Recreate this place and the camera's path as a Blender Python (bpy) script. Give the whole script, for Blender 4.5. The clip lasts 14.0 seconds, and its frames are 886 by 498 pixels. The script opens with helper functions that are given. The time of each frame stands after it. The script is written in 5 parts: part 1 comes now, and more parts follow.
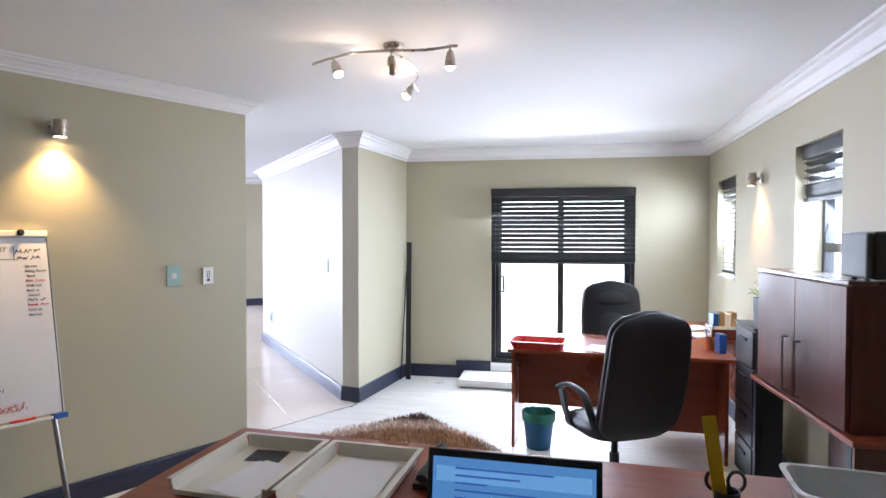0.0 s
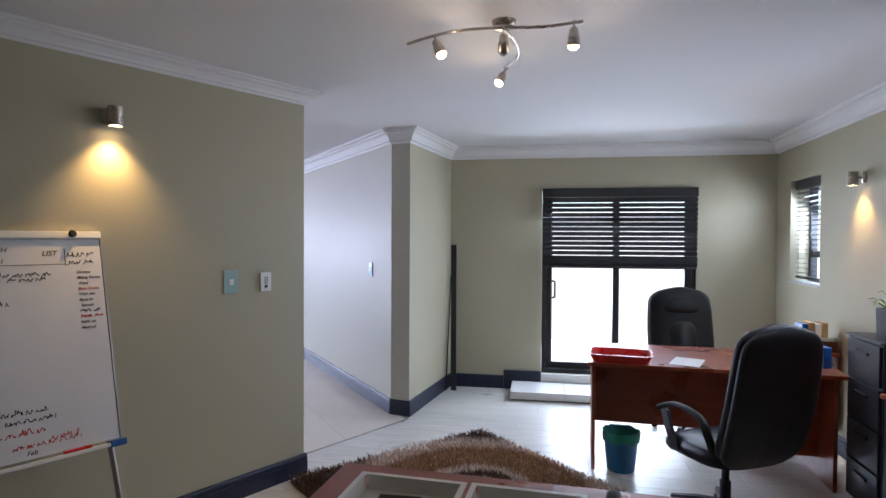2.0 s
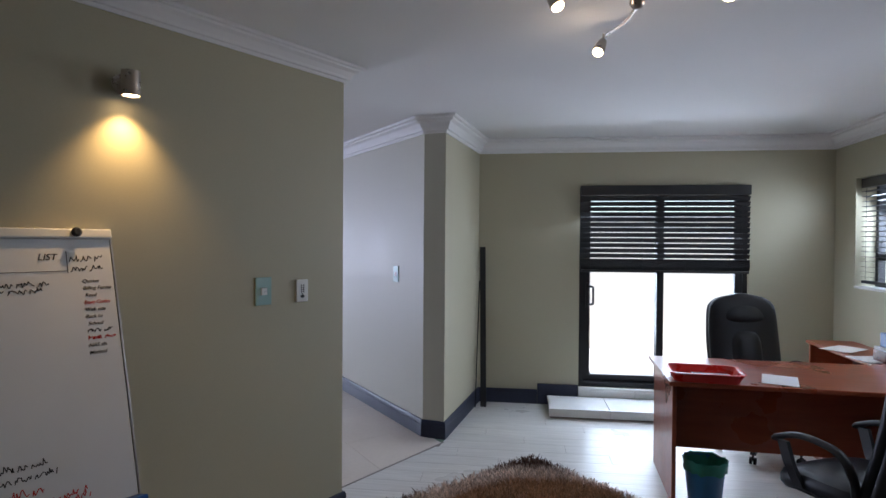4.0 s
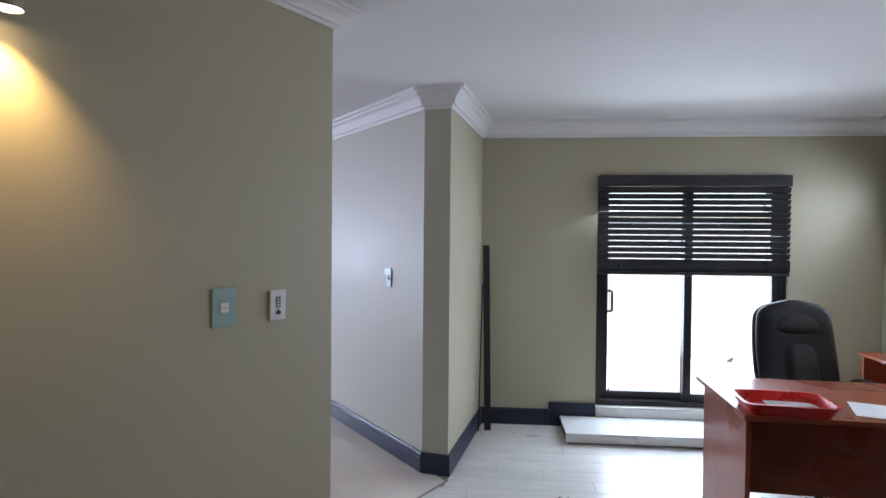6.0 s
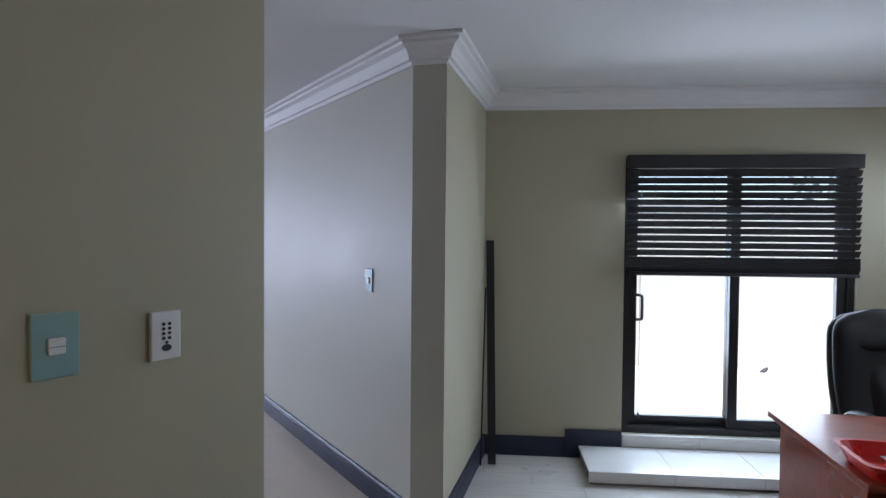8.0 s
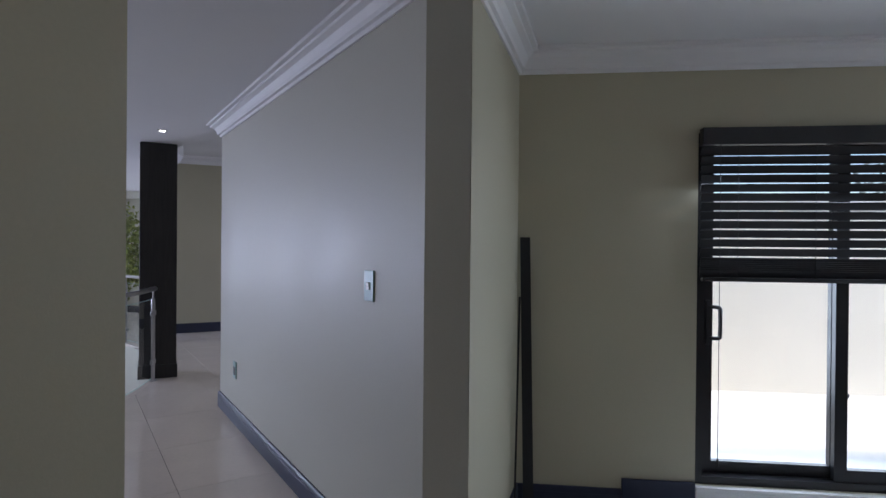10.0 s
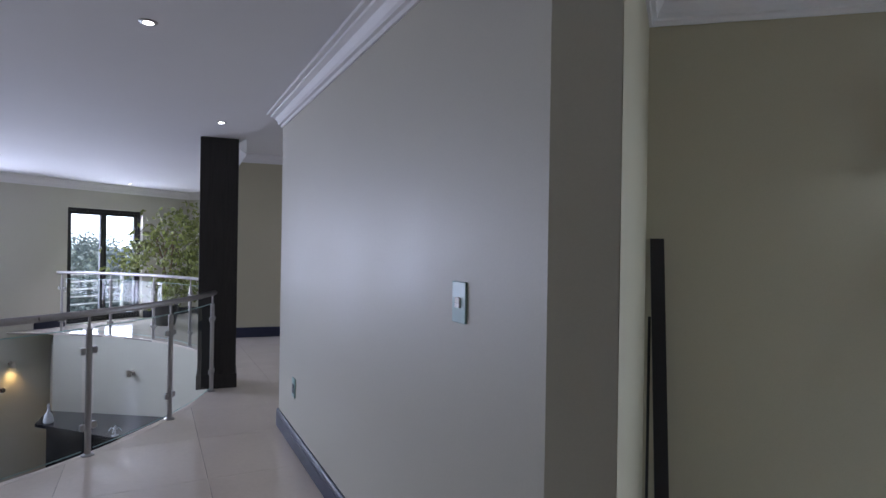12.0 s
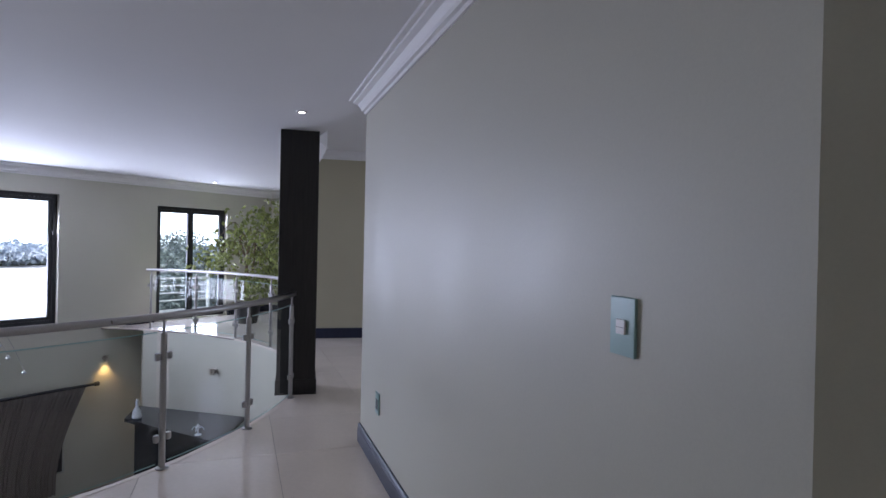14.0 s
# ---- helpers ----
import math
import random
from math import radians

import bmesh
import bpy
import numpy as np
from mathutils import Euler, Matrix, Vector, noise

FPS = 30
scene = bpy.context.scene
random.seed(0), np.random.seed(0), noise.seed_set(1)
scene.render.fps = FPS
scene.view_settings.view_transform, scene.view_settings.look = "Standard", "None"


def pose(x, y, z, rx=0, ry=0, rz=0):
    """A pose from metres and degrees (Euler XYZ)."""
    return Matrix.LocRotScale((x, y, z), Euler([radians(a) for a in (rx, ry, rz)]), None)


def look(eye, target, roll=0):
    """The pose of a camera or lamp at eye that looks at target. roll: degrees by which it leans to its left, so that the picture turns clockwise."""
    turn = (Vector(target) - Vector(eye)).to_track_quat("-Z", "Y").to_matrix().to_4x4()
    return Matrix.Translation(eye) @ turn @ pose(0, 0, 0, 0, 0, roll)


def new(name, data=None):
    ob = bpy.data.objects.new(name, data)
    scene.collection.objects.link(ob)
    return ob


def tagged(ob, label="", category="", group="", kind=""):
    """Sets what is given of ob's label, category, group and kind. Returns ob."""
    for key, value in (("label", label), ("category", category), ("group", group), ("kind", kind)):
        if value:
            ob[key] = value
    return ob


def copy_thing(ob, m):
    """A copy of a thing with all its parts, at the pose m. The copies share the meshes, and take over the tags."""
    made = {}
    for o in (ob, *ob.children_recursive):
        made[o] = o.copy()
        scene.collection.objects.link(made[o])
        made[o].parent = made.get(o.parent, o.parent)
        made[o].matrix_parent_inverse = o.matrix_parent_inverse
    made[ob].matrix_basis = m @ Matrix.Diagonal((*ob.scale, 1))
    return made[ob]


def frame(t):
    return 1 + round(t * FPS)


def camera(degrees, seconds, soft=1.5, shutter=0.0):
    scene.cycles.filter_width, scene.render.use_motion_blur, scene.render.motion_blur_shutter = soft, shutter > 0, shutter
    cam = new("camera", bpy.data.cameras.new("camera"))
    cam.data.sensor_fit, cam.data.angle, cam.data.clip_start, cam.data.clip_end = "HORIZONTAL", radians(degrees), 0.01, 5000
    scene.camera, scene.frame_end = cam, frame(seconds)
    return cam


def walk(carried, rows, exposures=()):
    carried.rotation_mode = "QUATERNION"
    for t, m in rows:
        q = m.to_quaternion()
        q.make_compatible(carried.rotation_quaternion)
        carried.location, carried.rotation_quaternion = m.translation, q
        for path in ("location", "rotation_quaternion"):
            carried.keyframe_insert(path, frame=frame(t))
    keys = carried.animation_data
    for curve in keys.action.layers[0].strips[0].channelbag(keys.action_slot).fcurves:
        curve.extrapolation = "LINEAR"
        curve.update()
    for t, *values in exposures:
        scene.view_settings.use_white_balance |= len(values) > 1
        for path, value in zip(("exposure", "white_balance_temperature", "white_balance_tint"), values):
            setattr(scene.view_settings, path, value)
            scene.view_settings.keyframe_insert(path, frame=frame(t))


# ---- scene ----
cam = camera(75.5, 14.0)
PATH = [
    (0, (-0.024, -0.273, 1.729), (-0.376, 1.696, 1.686), 0.1),
    (0.5, (-0.174, -0.203, 1.729), (-0.528, 1.765, 1.685), 0.2),
    (1, (-0.341, -0.131, 1.734), (-0.69, 1.838, 1.691), 0.3),
    (1.5, (-0.48, -0.071, 1.74), (-0.828, 1.898, 1.699), 0.3),
    (2, (-0.671, 0.012, 1.735), (-1.011, 1.983, 1.698), 0.3),
    (2.5, (-0.827, 0.095, 1.734), (-1.155, 2.068, 1.697), 0.4),
    (3, (-0.989, 0.214, 1.724), (-1.303, 2.189, 1.691), 0.4),
    (5.5, (-1.6, 1.089, 1.723), (-1.78, 3.081, 1.693), 0.5),
    (6, (-1.633, 1.314, 1.718), (-1.802, 3.307, 1.682), 0.5),
    (6.5, (-1.658, 1.549, 1.717), (-1.827, 3.541, 1.686), 0.4),
    (7, (-1.689, 1.767, 1.719), (-1.849, 3.76, 1.674), 0.5),
    (7.5, (-1.703, 2.008, 1.718), (-1.858, 4.001, 1.664), 0.5),
    (8, (-1.682, 2.228, 1.706), (-1.846, 4.221, 1.653), 0.5),
    (10.5, (-1.84, 3.322, 1.592), (-2.111, 5.303, 1.591), 0.7),
    (11, (-1.916, 3.509, 1.591), (-2.242, 5.482, 1.594), 0.9),
    (11.5, (-1.987, 3.658, 1.601), (-2.368, 5.621, 1.598), 0.8),
    (12, (-2.056, 3.818, 1.599), (-2.502, 5.768, 1.597), 0.9),
    (12.5, (-2.11, 3.972, 1.599), (-2.627, 5.904, 1.595), 1.0),
    (13, (-2.186, 4.089, 1.604), (-2.765, 6.004, 1.595), 1.1),
    (13.5, (-2.3, 4.211, 1.599), (-2.932, 6.108, 1.592), 1.2),
    (14, (-2.39, 4.334, 1.598), (-3.082, 6.21, 1.589), 1.2),
]
EXPOSURES = [(0.0, 2.52, 6100, 19), (1.0, 2.1, 6000, 19), (1.5, 1.75, 5950, 19), (2.0, 1.45, 5930, 19), (3.0, 0.7, 5900, 18), (5.5, 1.4, 6000, 17), (8.0, 0.86, 5880, 16), (10.5, 0.36, 5950, 18), (11.5, 0.5, 5980, 18), (14.0, 0.46, 6020, 18)]
walk(cam, [(t, look(eye, target, roll)) for t, eye, target, roll in PATH], EXPOSURES)

# ---- main levels and the two slanting walls ----
NORTH, EAST, CEIL, CORN = 6.66, 1.81, 2.795, 2.655
EAST_TURN = -2.8                                # the east wall leans away from the north-south line
EM = pose(EAST, NORTH, 0, 0, 0, EAST_TURN)      # local x through the wall, local y along it, 0 at the north corner
WM = pose(-11.5, 12.94, 0, 0, 0, -14)           # the same for the lounge wall, 0 at its balcony door

# ---- sky, sun, daylight at the openings ----
world = bpy.data.worlds.new("sky")
scene.world = world
world.use_nodes = True
wn = world.node_tree
sky = wn.nodes.new("ShaderNodeTexSky")
sky.sky_type = "NISHITA"
sky.sun_disc = False
sky.sun_elevation = radians(72)
sky.sun_rotation = radians(215)
sky.air_density, sky.dust_density = 1.0, 0.6
wn.links.new(sky.outputs[0], wn.nodes["Background"].inputs[0])
wn.nodes["Background"].inputs[1].default_value = 0.15


def lamp(name, kind, m, energy, color, **more):
    data = bpy.data.lights.new(name, kind)
    data.energy, data.color = energy, color
    for key, value in more.items():
        if key == "size":
            data.shape, data.size, data.size_y = "RECTANGLE", value[0], value[1]
        elif key == "radius":
            data.shadow_soft_size = value
        elif key == "cone":
            data.spot_size, data.spot_blend = radians(value[0]), value[1]
        elif key == "angle":
            data.angle = radians(value)
    ob = new(name, data)
    ob.matrix_world = m
    return ob


lamp("sun", "SUN", look((-2.6, -3.6, 14), (0, 0, 0)), 4.0, (1.0, 0.96, 0.9), angle=6)
SKY_BLUE = (0.78, 0.90, 1.0)
lamp("daylight_door", "AREA", look((0.185, 7.0, 1.35), (0.05, 5.85, 0.5)), 46, SKY_BLUE, size=(1.65, 2.0))
lamp("daylight_window_1", "AREA", EM @ look((0.34, -0.74, 1.85), (-0.7, -0.7, 0.9)), 14, SKY_BLUE, size=(0.5, 1.0))
lamp("daylight_window_2", "AREA", EM @ look((0.34, -2.94, 1.85), (-0.7, -3.1, 0.9)), 13, SKY_BLUE, size=(0.6, 1.0))
lamp("daylight_lounge_window", "AREA", WM @ look((-0.36, -3.9, 1.3), (4, -4.3, 0.4)), 226, (0.74, 0.80, 1.0), size=(4.3, 2.1))
lamp("daylight_lounge_door", "AREA", WM @ look((-0.36, 0.73, 1.2), (3, 0.2, 0.5)), 72, (0.74, 0.80, 1.0), size=(1.7, 2.0))
# fill lamp added outside an unseen opening to brighten the passage ceiling
lamp("fill_passage_unseen_opening", "AREA", look((-1.0, 13.3, 1.8), (-5, 12.0, 1.4)), 24, (0.74, 0.80, 1.0), size=(1.8, 1.4))

# ---- materials ----
def material(name, color, rough=0.6, metal=0.0, vary=0.06, scale=3.0, grain=0.0, grain_scale=120.0, bump=0.0, bump_scale=200.0,
             island=0.0, obj=0.0, spec=0.5, coat=0.0, rough_vary=0.08):
    m = bpy.data.materials.new(name)
    m.use_nodes = True
    nt = m.node_tree
    n, l = nt.nodes, nt.links
    bsdf = n["Principled BSDF"]
    bsdf.inputs["Metallic"].default_value = metal
    bsdf.inputs["Specular IOR Level"].default_value = spec
    bsdf.inputs["Coat Weight"].default_value = coat
    bsdf.inputs["Coat Roughness"].default_value = 0.08
    tc = n.new("ShaderNodeTexCoord")
    big = n.new("ShaderNodeTexNoise")
    big.inputs["Scale"].default_value, big.inputs["Detail"].default_value = scale, 5
    l.new(tc.outputs["Object"], big.inputs["Vector"])
    fine = n.new("ShaderNodeTexNoise")
    fine.inputs["Scale"].default_value, fine.inputs["Detail"].default_value = grain_scale, 3
    l.new(tc.outputs["Object"], fine.inputs["Vector"])

    def scaled(src, low, high):
        r = n.new("ShaderNodeMapRange")
        r.inputs["From Min"].default_value, r.inputs["From Max"].default_value = 0.25, 0.75
        r.inputs["To Min"].default_value, r.inputs["To Max"].default_value = low, high
        l.new(src, r.inputs["Value"])
        return r.outputs[0]

    value = scaled(big.outputs[0], 1 - vary, 1 + vary)

    def times(a, b):
        q = n.new("ShaderNodeMath")
        q.operation = "MULTIPLY"
        l.new(a, q.inputs[0]), l.new(b, q.inputs[1])
        return q.outputs[0]

    if grain:
        value = times(value, scaled(fine.outputs[0], 1 - grain, 1 + grain))
    for amount, node, out in ((island, "ShaderNodeNewGeometry", "Random Per Island"), (obj, "ShaderNodeObjectInfo", "Random")):
        if amount:
            g = n.new(node)
            r = n.new("ShaderNodeMapRange")
            r.inputs["To Min"].default_value, r.inputs["To Max"].default_value = 1 - amount, 1 + amount
            l.new(g.outputs[out], r.inputs["Value"])
            value = times(value, r.outputs[0])
    hsv = n.new("ShaderNodeHueSaturation")
    hsv.inputs["Color"].default_value = (*color, 1)
    l.new(value, hsv.inputs["Value"])
    l.new(hsv.outputs[0], bsdf.inputs["Base Color"])
    l.new(scaled(big.outputs[0], max(0.02, rough - rough_vary), min(1, rough + rough_vary)), bsdf.inputs["Roughness"])
    if bump:
        relief = n.new("ShaderNodeTexNoise")
        relief.inputs["Scale"].default_value, relief.inputs["Detail"].default_value = bump_scale, 4
        l.new(tc.outputs["Object"], relief.inputs["Vector"])
        b = n.new("ShaderNodeBump")
        b.inputs["Strength"].default_value, b.inputs["Distance"].default_value = bump, 0.002
        l.new(relief.outputs[0], b.inputs["Height"])
        l.new(b.outputs[0], bsdf.inputs["Normal"])
    return m


def wood(name, dark, light, rough=0.3, stretch=(1.0, 14.0, 14.0), scale=2.5, obj=0.0, coat=0.0, spec=0.5):
    """Grain runs along the mesh's own x."""
    m = material(name, light, rough, 0, 0.05, 2.0, bump=0.05, bump_scale=90, obj=obj, coat=coat, spec=spec)
    nt = m.node_tree
    n, l = nt.nodes, nt.links
    tc = n.new("ShaderNodeTexCoord")
    mp = n.new("ShaderNodeMapping")
    mp.inputs["Scale"].default_value = stretch
    l.new(tc.outputs["Object"], mp.inputs["Vector"])
    nz = n.new("ShaderNodeTexNoise")
    nz.inputs["Scale"].default_value, nz.inputs["Detail"].default_value, nz.inputs["Distortion"].default_value = scale, 8, 0.6
    l.new(mp.outputs[0], nz.inputs["Vector"])
    ramp = n.new("ShaderNodeValToRGB")
    ramp.color_ramp.elements[0].position, ramp.color_ramp.elements[1].position = 0.3, 0.7
    ramp.color_ramp.elements[0].color, ramp.color_ramp.elements[1].color = (*dark, 1), (*light, 1)
    l.new(nz.outputs[0], ramp.inputs[0])
    hsv = next(q for q in n if q.bl_idname == "ShaderNodeHueSaturation")
    l.new(ramp.outputs[0], hsv.inputs["Color"])
    return m


def glowing(name, color, strength):
    m = bpy.data.materials.new(name)
    m.use_nodes = True
    b = m.node_tree.nodes["Principled BSDF"]
    b.inputs["Base Color"].default_value = (*color, 1)
    b.inputs["Emission Color"].default_value = (*color, 1)
    b.inputs["Emission Strength"].default_value = strength
    return m


def clear_glass(name, tint=(0.97, 0.99, 0.98), rough=0.0):
    m = bpy.data.materials.new(name)
    m.use_nodes = True
    nt = m.node_tree
    n, l = nt.nodes, nt.links
    n.remove(n["Principled BSDF"])
    clear, gloss, mix, fres = n.new("ShaderNodeBsdfTransparent"), n.new("ShaderNodeBsdfGlossy"), n.new("ShaderNodeMixShader"), n.new("ShaderNodeFresnel")
    clear.inputs[0].default_value = (*tint, 1)
    gloss.inputs["Roughness"].default_value = rough
    fres.inputs[0].default_value = 1.45
    l.new(fres.outputs[0], mix.inputs[0]), l.new(clear.outputs[0], mix.inputs[1]), l.new(gloss.outputs[0], mix.inputs[2])
    l.new(mix.outputs[0], n["Material Output"].inputs[0])
    return m


PAINT_OLIVE = material("olive_paint", (0.465, 0.432, 0.31), 0.62, vary=0.03, scale=1.2, grain=0.02, bump=0.12, bump_scale=260)
PAINT_HALL = material("taupe_paint", (0.515, 0.50, 0.42), 0.5, vary=0.03, scale=1.1, grain=0.02, bump=0.12, bump_scale=260)
CEILING_WHITE = material("ceiling_white", (0.80, 0.80, 0.81), 0.8, vary=0.02, scale=0.8, bump=0.08, bump_scale=180)
CORNICE_WHITE = material("cornice_white", (0.80, 0.79, 0.79), 0.6, vary=0.02, scale=2)
# black trim; the blue in its base colour imitates reflected sky
BLACK_TRIM = material("black_trim_sky_tint", (0.014, 0.019, 0.046), 0.46, vary=0.12, scale=4, bump=0.03, bump_scale=60, rough_vary=0.02)
PLANK = wood("pale_plank", (0.62, 0.60, 0.56), (0.76, 0.74, 0.70), 0.32, (1.2, 16, 16), 2.2, obj=0.025)
TILE = material("polished_porcelain", (0.74, 0.66, 0.58), 0.08, vary=0.04, scale=2.5, grain=0.03, grain_scale=30, obj=0.03, rough_vary=0.03)
GROUT = material("grout", (0.25, 0.22, 0.20), 0.85, vary=0.1, scale=12)
STEP_TILE = material("white_step_tile", (0.74, 0.73, 0.70), 0.22, vary=0.04, scale=5, rough_vary=0.04)
ALU_BLACK = material("black_aluminium", (0.018, 0.018, 0.020), 0.42, 0.2, vary=0.15, scale=6)
BLIND = material("black_blind", (0.02, 0.02, 0.021), 0.4, vary=0.15, scale=6)
BLIND_GREY = material("grey_blind", (0.032, 0.035, 0.04), 0.4, vary=0.15, scale=6)
CHERRY = wood("cherry_laminate", (0.25, 0.050, 0.020), (0.34, 0.078, 0.032), 0.32, (1.0, 9, 9), 2.0, coat=0.08)
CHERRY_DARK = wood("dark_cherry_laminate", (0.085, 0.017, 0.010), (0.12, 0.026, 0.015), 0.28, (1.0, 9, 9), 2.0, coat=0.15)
CHERRY_DOOR = wood("upright_cherry_laminate", (0.085, 0.017, 0.010), (0.12, 0.026, 0.015), 0.42, (9, 9, 1.0), 2.0, coat=0.0, spec=0.35)
LEATHER = material("black_leather", (0.008, 0.009, 0.013), 0.38, vary=0.2, scale=8, bump=0.25, bump_scale=420)
PLASTIC_BLACK = material("black_plastic", (0.015, 0.015, 0.017), 0.45, vary=0.15, scale=12)
PLASTIC_GREY = material("charcoal_steel", (0.028, 0.031, 0.036), 0.42, 0.1, vary=0.1, scale=5)
STEEL = material("brushed_steel", (0.40, 0.39, 0.38), 0.30, 1.0, vary=0.03, scale=8, rough_vary=0.03)
STEEL_WARM = material("satin_nickel", (0.52, 0.47, 0.42), 0.3, 1.0, vary=0.06, scale=30)
GLASS = clear_glass("window_glass")
GLASS_RAIL = clear_glass("balustrade_glass", (0.93, 0.97, 0.96))
SWITCH_GREEN = material("green_glass_plate", (0.30, 0.46, 0.44), 0.32, vary=0.03, scale=10, spec=0.35)
WHITE_PLASTIC = material("white_plastic", (0.78, 0.78, 0.76), 0.35, vary=0.03, scale=12)
PAPER = material("paper", (0.82, 0.82, 0.83), 0.8, vary=0.03, scale=9)
CREAM_PLASTIC = material("cream_plastic", (0.78, 0.74, 0.65), 0.4, vary=0.04, scale=9)
BOARD = material("whiteboard_enamel", (0.80, 0.81, 0.83), 0.16, vary=0.03, scale=3, rough_vary=0.03)
INK = material("black_marker_ink", (0.03, 0.03, 0.04), 0.6, vary=0.3, scale=40)
INK_RED = material("red_marker_ink", (0.55, 0.05, 0.05), 0.6, vary=0.2, scale=40)
RED = material("red_plastic", (0.62, 0.022, 0.014), 0.3, vary=0.06, scale=9)
BLUE = material("blue_plastic", (0.015, 0.10, 0.36), 0.35, vary=0.06, scale=9)
BIN_BLUE = material("blue_bin_plastic", (0.012, 0.13, 0.30), 0.4, vary=0.08, scale=9)
GREEN_BAG = material("green_bin_bag", (0.02, 0.20, 0.14), 0.35, vary=0.2, scale=20, bump=0.5, bump_scale=60)
YELLOW = material("yellow_plastic", (0.72, 0.52, 0.02), 0.4, vary=0.05, scale=9)
LEAF = material("leaf_green", (0.25, 0.29, 0.08), 0.45, vary=0.2, scale=6, island=0.45)
# distance haze is mixed into this leaf colour, hence the pale blue
LEAF_FAR = material("hazed_far_leaf", (0.55, 0.60, 0.66), 0.8, vary=0.2, scale=1, island=0.18)
LEAF_DARK = material("hedge_leaf", (0.22, 0.26, 0.24), 0.7, vary=0.2, scale=4, island=0.35)
BARK = material("bark", (0.16, 0.11, 0.07), 0.85, vary=0.2, scale=20, bump=0.6, bump_scale=50)
COLUMN = wood("wenge_column", (0.010, 0.009, 0.009), (0.022, 0.019, 0.018), 0.5, (14, 14, 1.0), 3.0)
CONCRETE = material("pale_paving", (0.62, 0.60, 0.56), 0.8, vary=0.08, scale=1.5, grain=0.05, bump=0.3)
CREAM_WALL = material("cream_render", (0.76, 0.72, 0.62), 0.85, vary=0.06, scale=1.2, bump=0.4, bump_scale=90)
GRASS = material("far_ground", (0.16, 0.19, 0.11), 0.95, vary=0.3, scale=0.15, grain=0.2, grain_scale=3)
CURTAIN = material("taupe_curtain", (0.20, 0.17, 0.15), 0.8, vary=0.08, scale=8, bump=0.3, bump_scale=300)
GRANITE = material("black_granite", (0.012, 0.014, 0.016), 0.12, vary=0.3, scale=60, rough_vary=0.03)
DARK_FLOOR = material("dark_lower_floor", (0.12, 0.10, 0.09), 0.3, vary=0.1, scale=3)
BULB = glowing("warm_bulb", (1.0, 0.72, 0.36), 9.0)
DOWNLIGHT = glowing("white_downlight", (1.0, 0.95, 0.88), 14.0)

# ---- building helpers ----
def thing(name, label, category, m=None, group=""):
    ob = new(name)
    ob.matrix_basis = m or Matrix()
    return tagged(ob, label, category, group)


def part(name, bm, mat, parent=None, label="", kind="", smooth=False, at=None):
    me = bpy.data.meshes.new(name)
    bmesh.ops.recalc_face_normals(bm, faces=bm.faces)
    bm.to_mesh(me)
    bm.free()
    if smooth:
        me.shade_smooth()
        me.set_sharp_from_angle(angle=radians(42))
    me.materials.append(mat)
    ob = new(name, me)
    if parent is not None:
        ob.parent = parent
    if at is not None:
        ob.matrix_basis = at
    return tagged(ob, label, "", "", kind)


def face_towards(ob, point):
    """Turns an open sheet so that its faces look at a point."""
    me = ob.data
    flip = [p.index for p in me.polygons if p.normal.dot(Vector(point) - p.center) < 0]
    if len(flip) * 2 > len(me.polygons):
        me.flip_normals()
    return ob


def structure(name, bm, mat, label, category):
    return tagged(part(name, bm, mat), label, category, "", "structure")


def B():
    return bmesh.new()


def box(bm, x0, x1, y0, y1, z0, z1, bevel=0.0, m=None):
    made = bmesh.ops.create_cube(bm, size=1.0)["verts"]
    for v in made:
        v.co = Vector(((x0 + x1) / 2 + v.co.x * (x1 - x0), (y0 + y1) / 2 + v.co.y * (y1 - y0), (z0 + z1) / 2 + v.co.z * (z1 - z0)))
    if bevel:
        edges = list({e for v in made for e in v.link_edges})
        got = bmesh.ops.bevel(bm, geom=edges, offset=bevel, segments=2, profile=0.5, affect="EDGES")
        made = list({v for f in got["faces"] for v in f.verts} | {v for v in made if v.is_valid})
    if m is not None:
        bmesh.ops.transform(bm, matrix=m, verts=[v for v in made if v.is_valid])
    return bm


def prism(bm, pts, z0, z1):
    lo = [bm.verts.new((x, y, z0)) for x, y in pts]
    hi = [bm.verts.new((x, y, z1)) for x, y in pts]
    bm.faces.new(lo[::-1]), bm.faces.new(hi)
    for i in range(len(pts)):
        j = (i + 1) % len(pts)
        bm.faces.new((lo[i], lo[j], hi[j], hi[i]))
    return bm


def loft(bm, rings, caps=True, closed=True):
    rows = [[bm.verts.new(p) for p in ring] for ring in rings]
    n = len(rows[0])
    for a, b in zip(rows, rows[1:]):
        for i in range(n if closed else n - 1):
            j = (i + 1) % n
            bm.faces.new((a[i], a[j], b[j], b[i]))
    if caps and closed:
        bm.faces.new(rows[0][::-1]), bm.faces.new(rows[-1])
    return bm


def circle(c, r, n=16, axis=(0, 0, 1)):
    q = Vector(axis).normalized().to_track_quat("Z", "Y")
    return [Vector(c) + q @ Vector((r * math.cos(2 * math.pi * i / n), r * math.sin(2 * math.pi * i / n), 0)) for i in range(n)]


def cyl(bm, p0, p1, r0, r1=None, n=16):
    d = Vector(p1) - Vector(p0)
    return loft(bm, [circle(p0, r0, n, d), circle(p1, r0 if r1 is None else r1, n, d)])


def turned(bm, p0, axis, profile, n=20):
    """A turned body: profile is (height along the axis, radius)."""
    a = Vector(axis).normalized()
    return loft(bm, [circle(Vector(p0) + a * h, max(r, 0.0005), n, a) for h, r in profile])


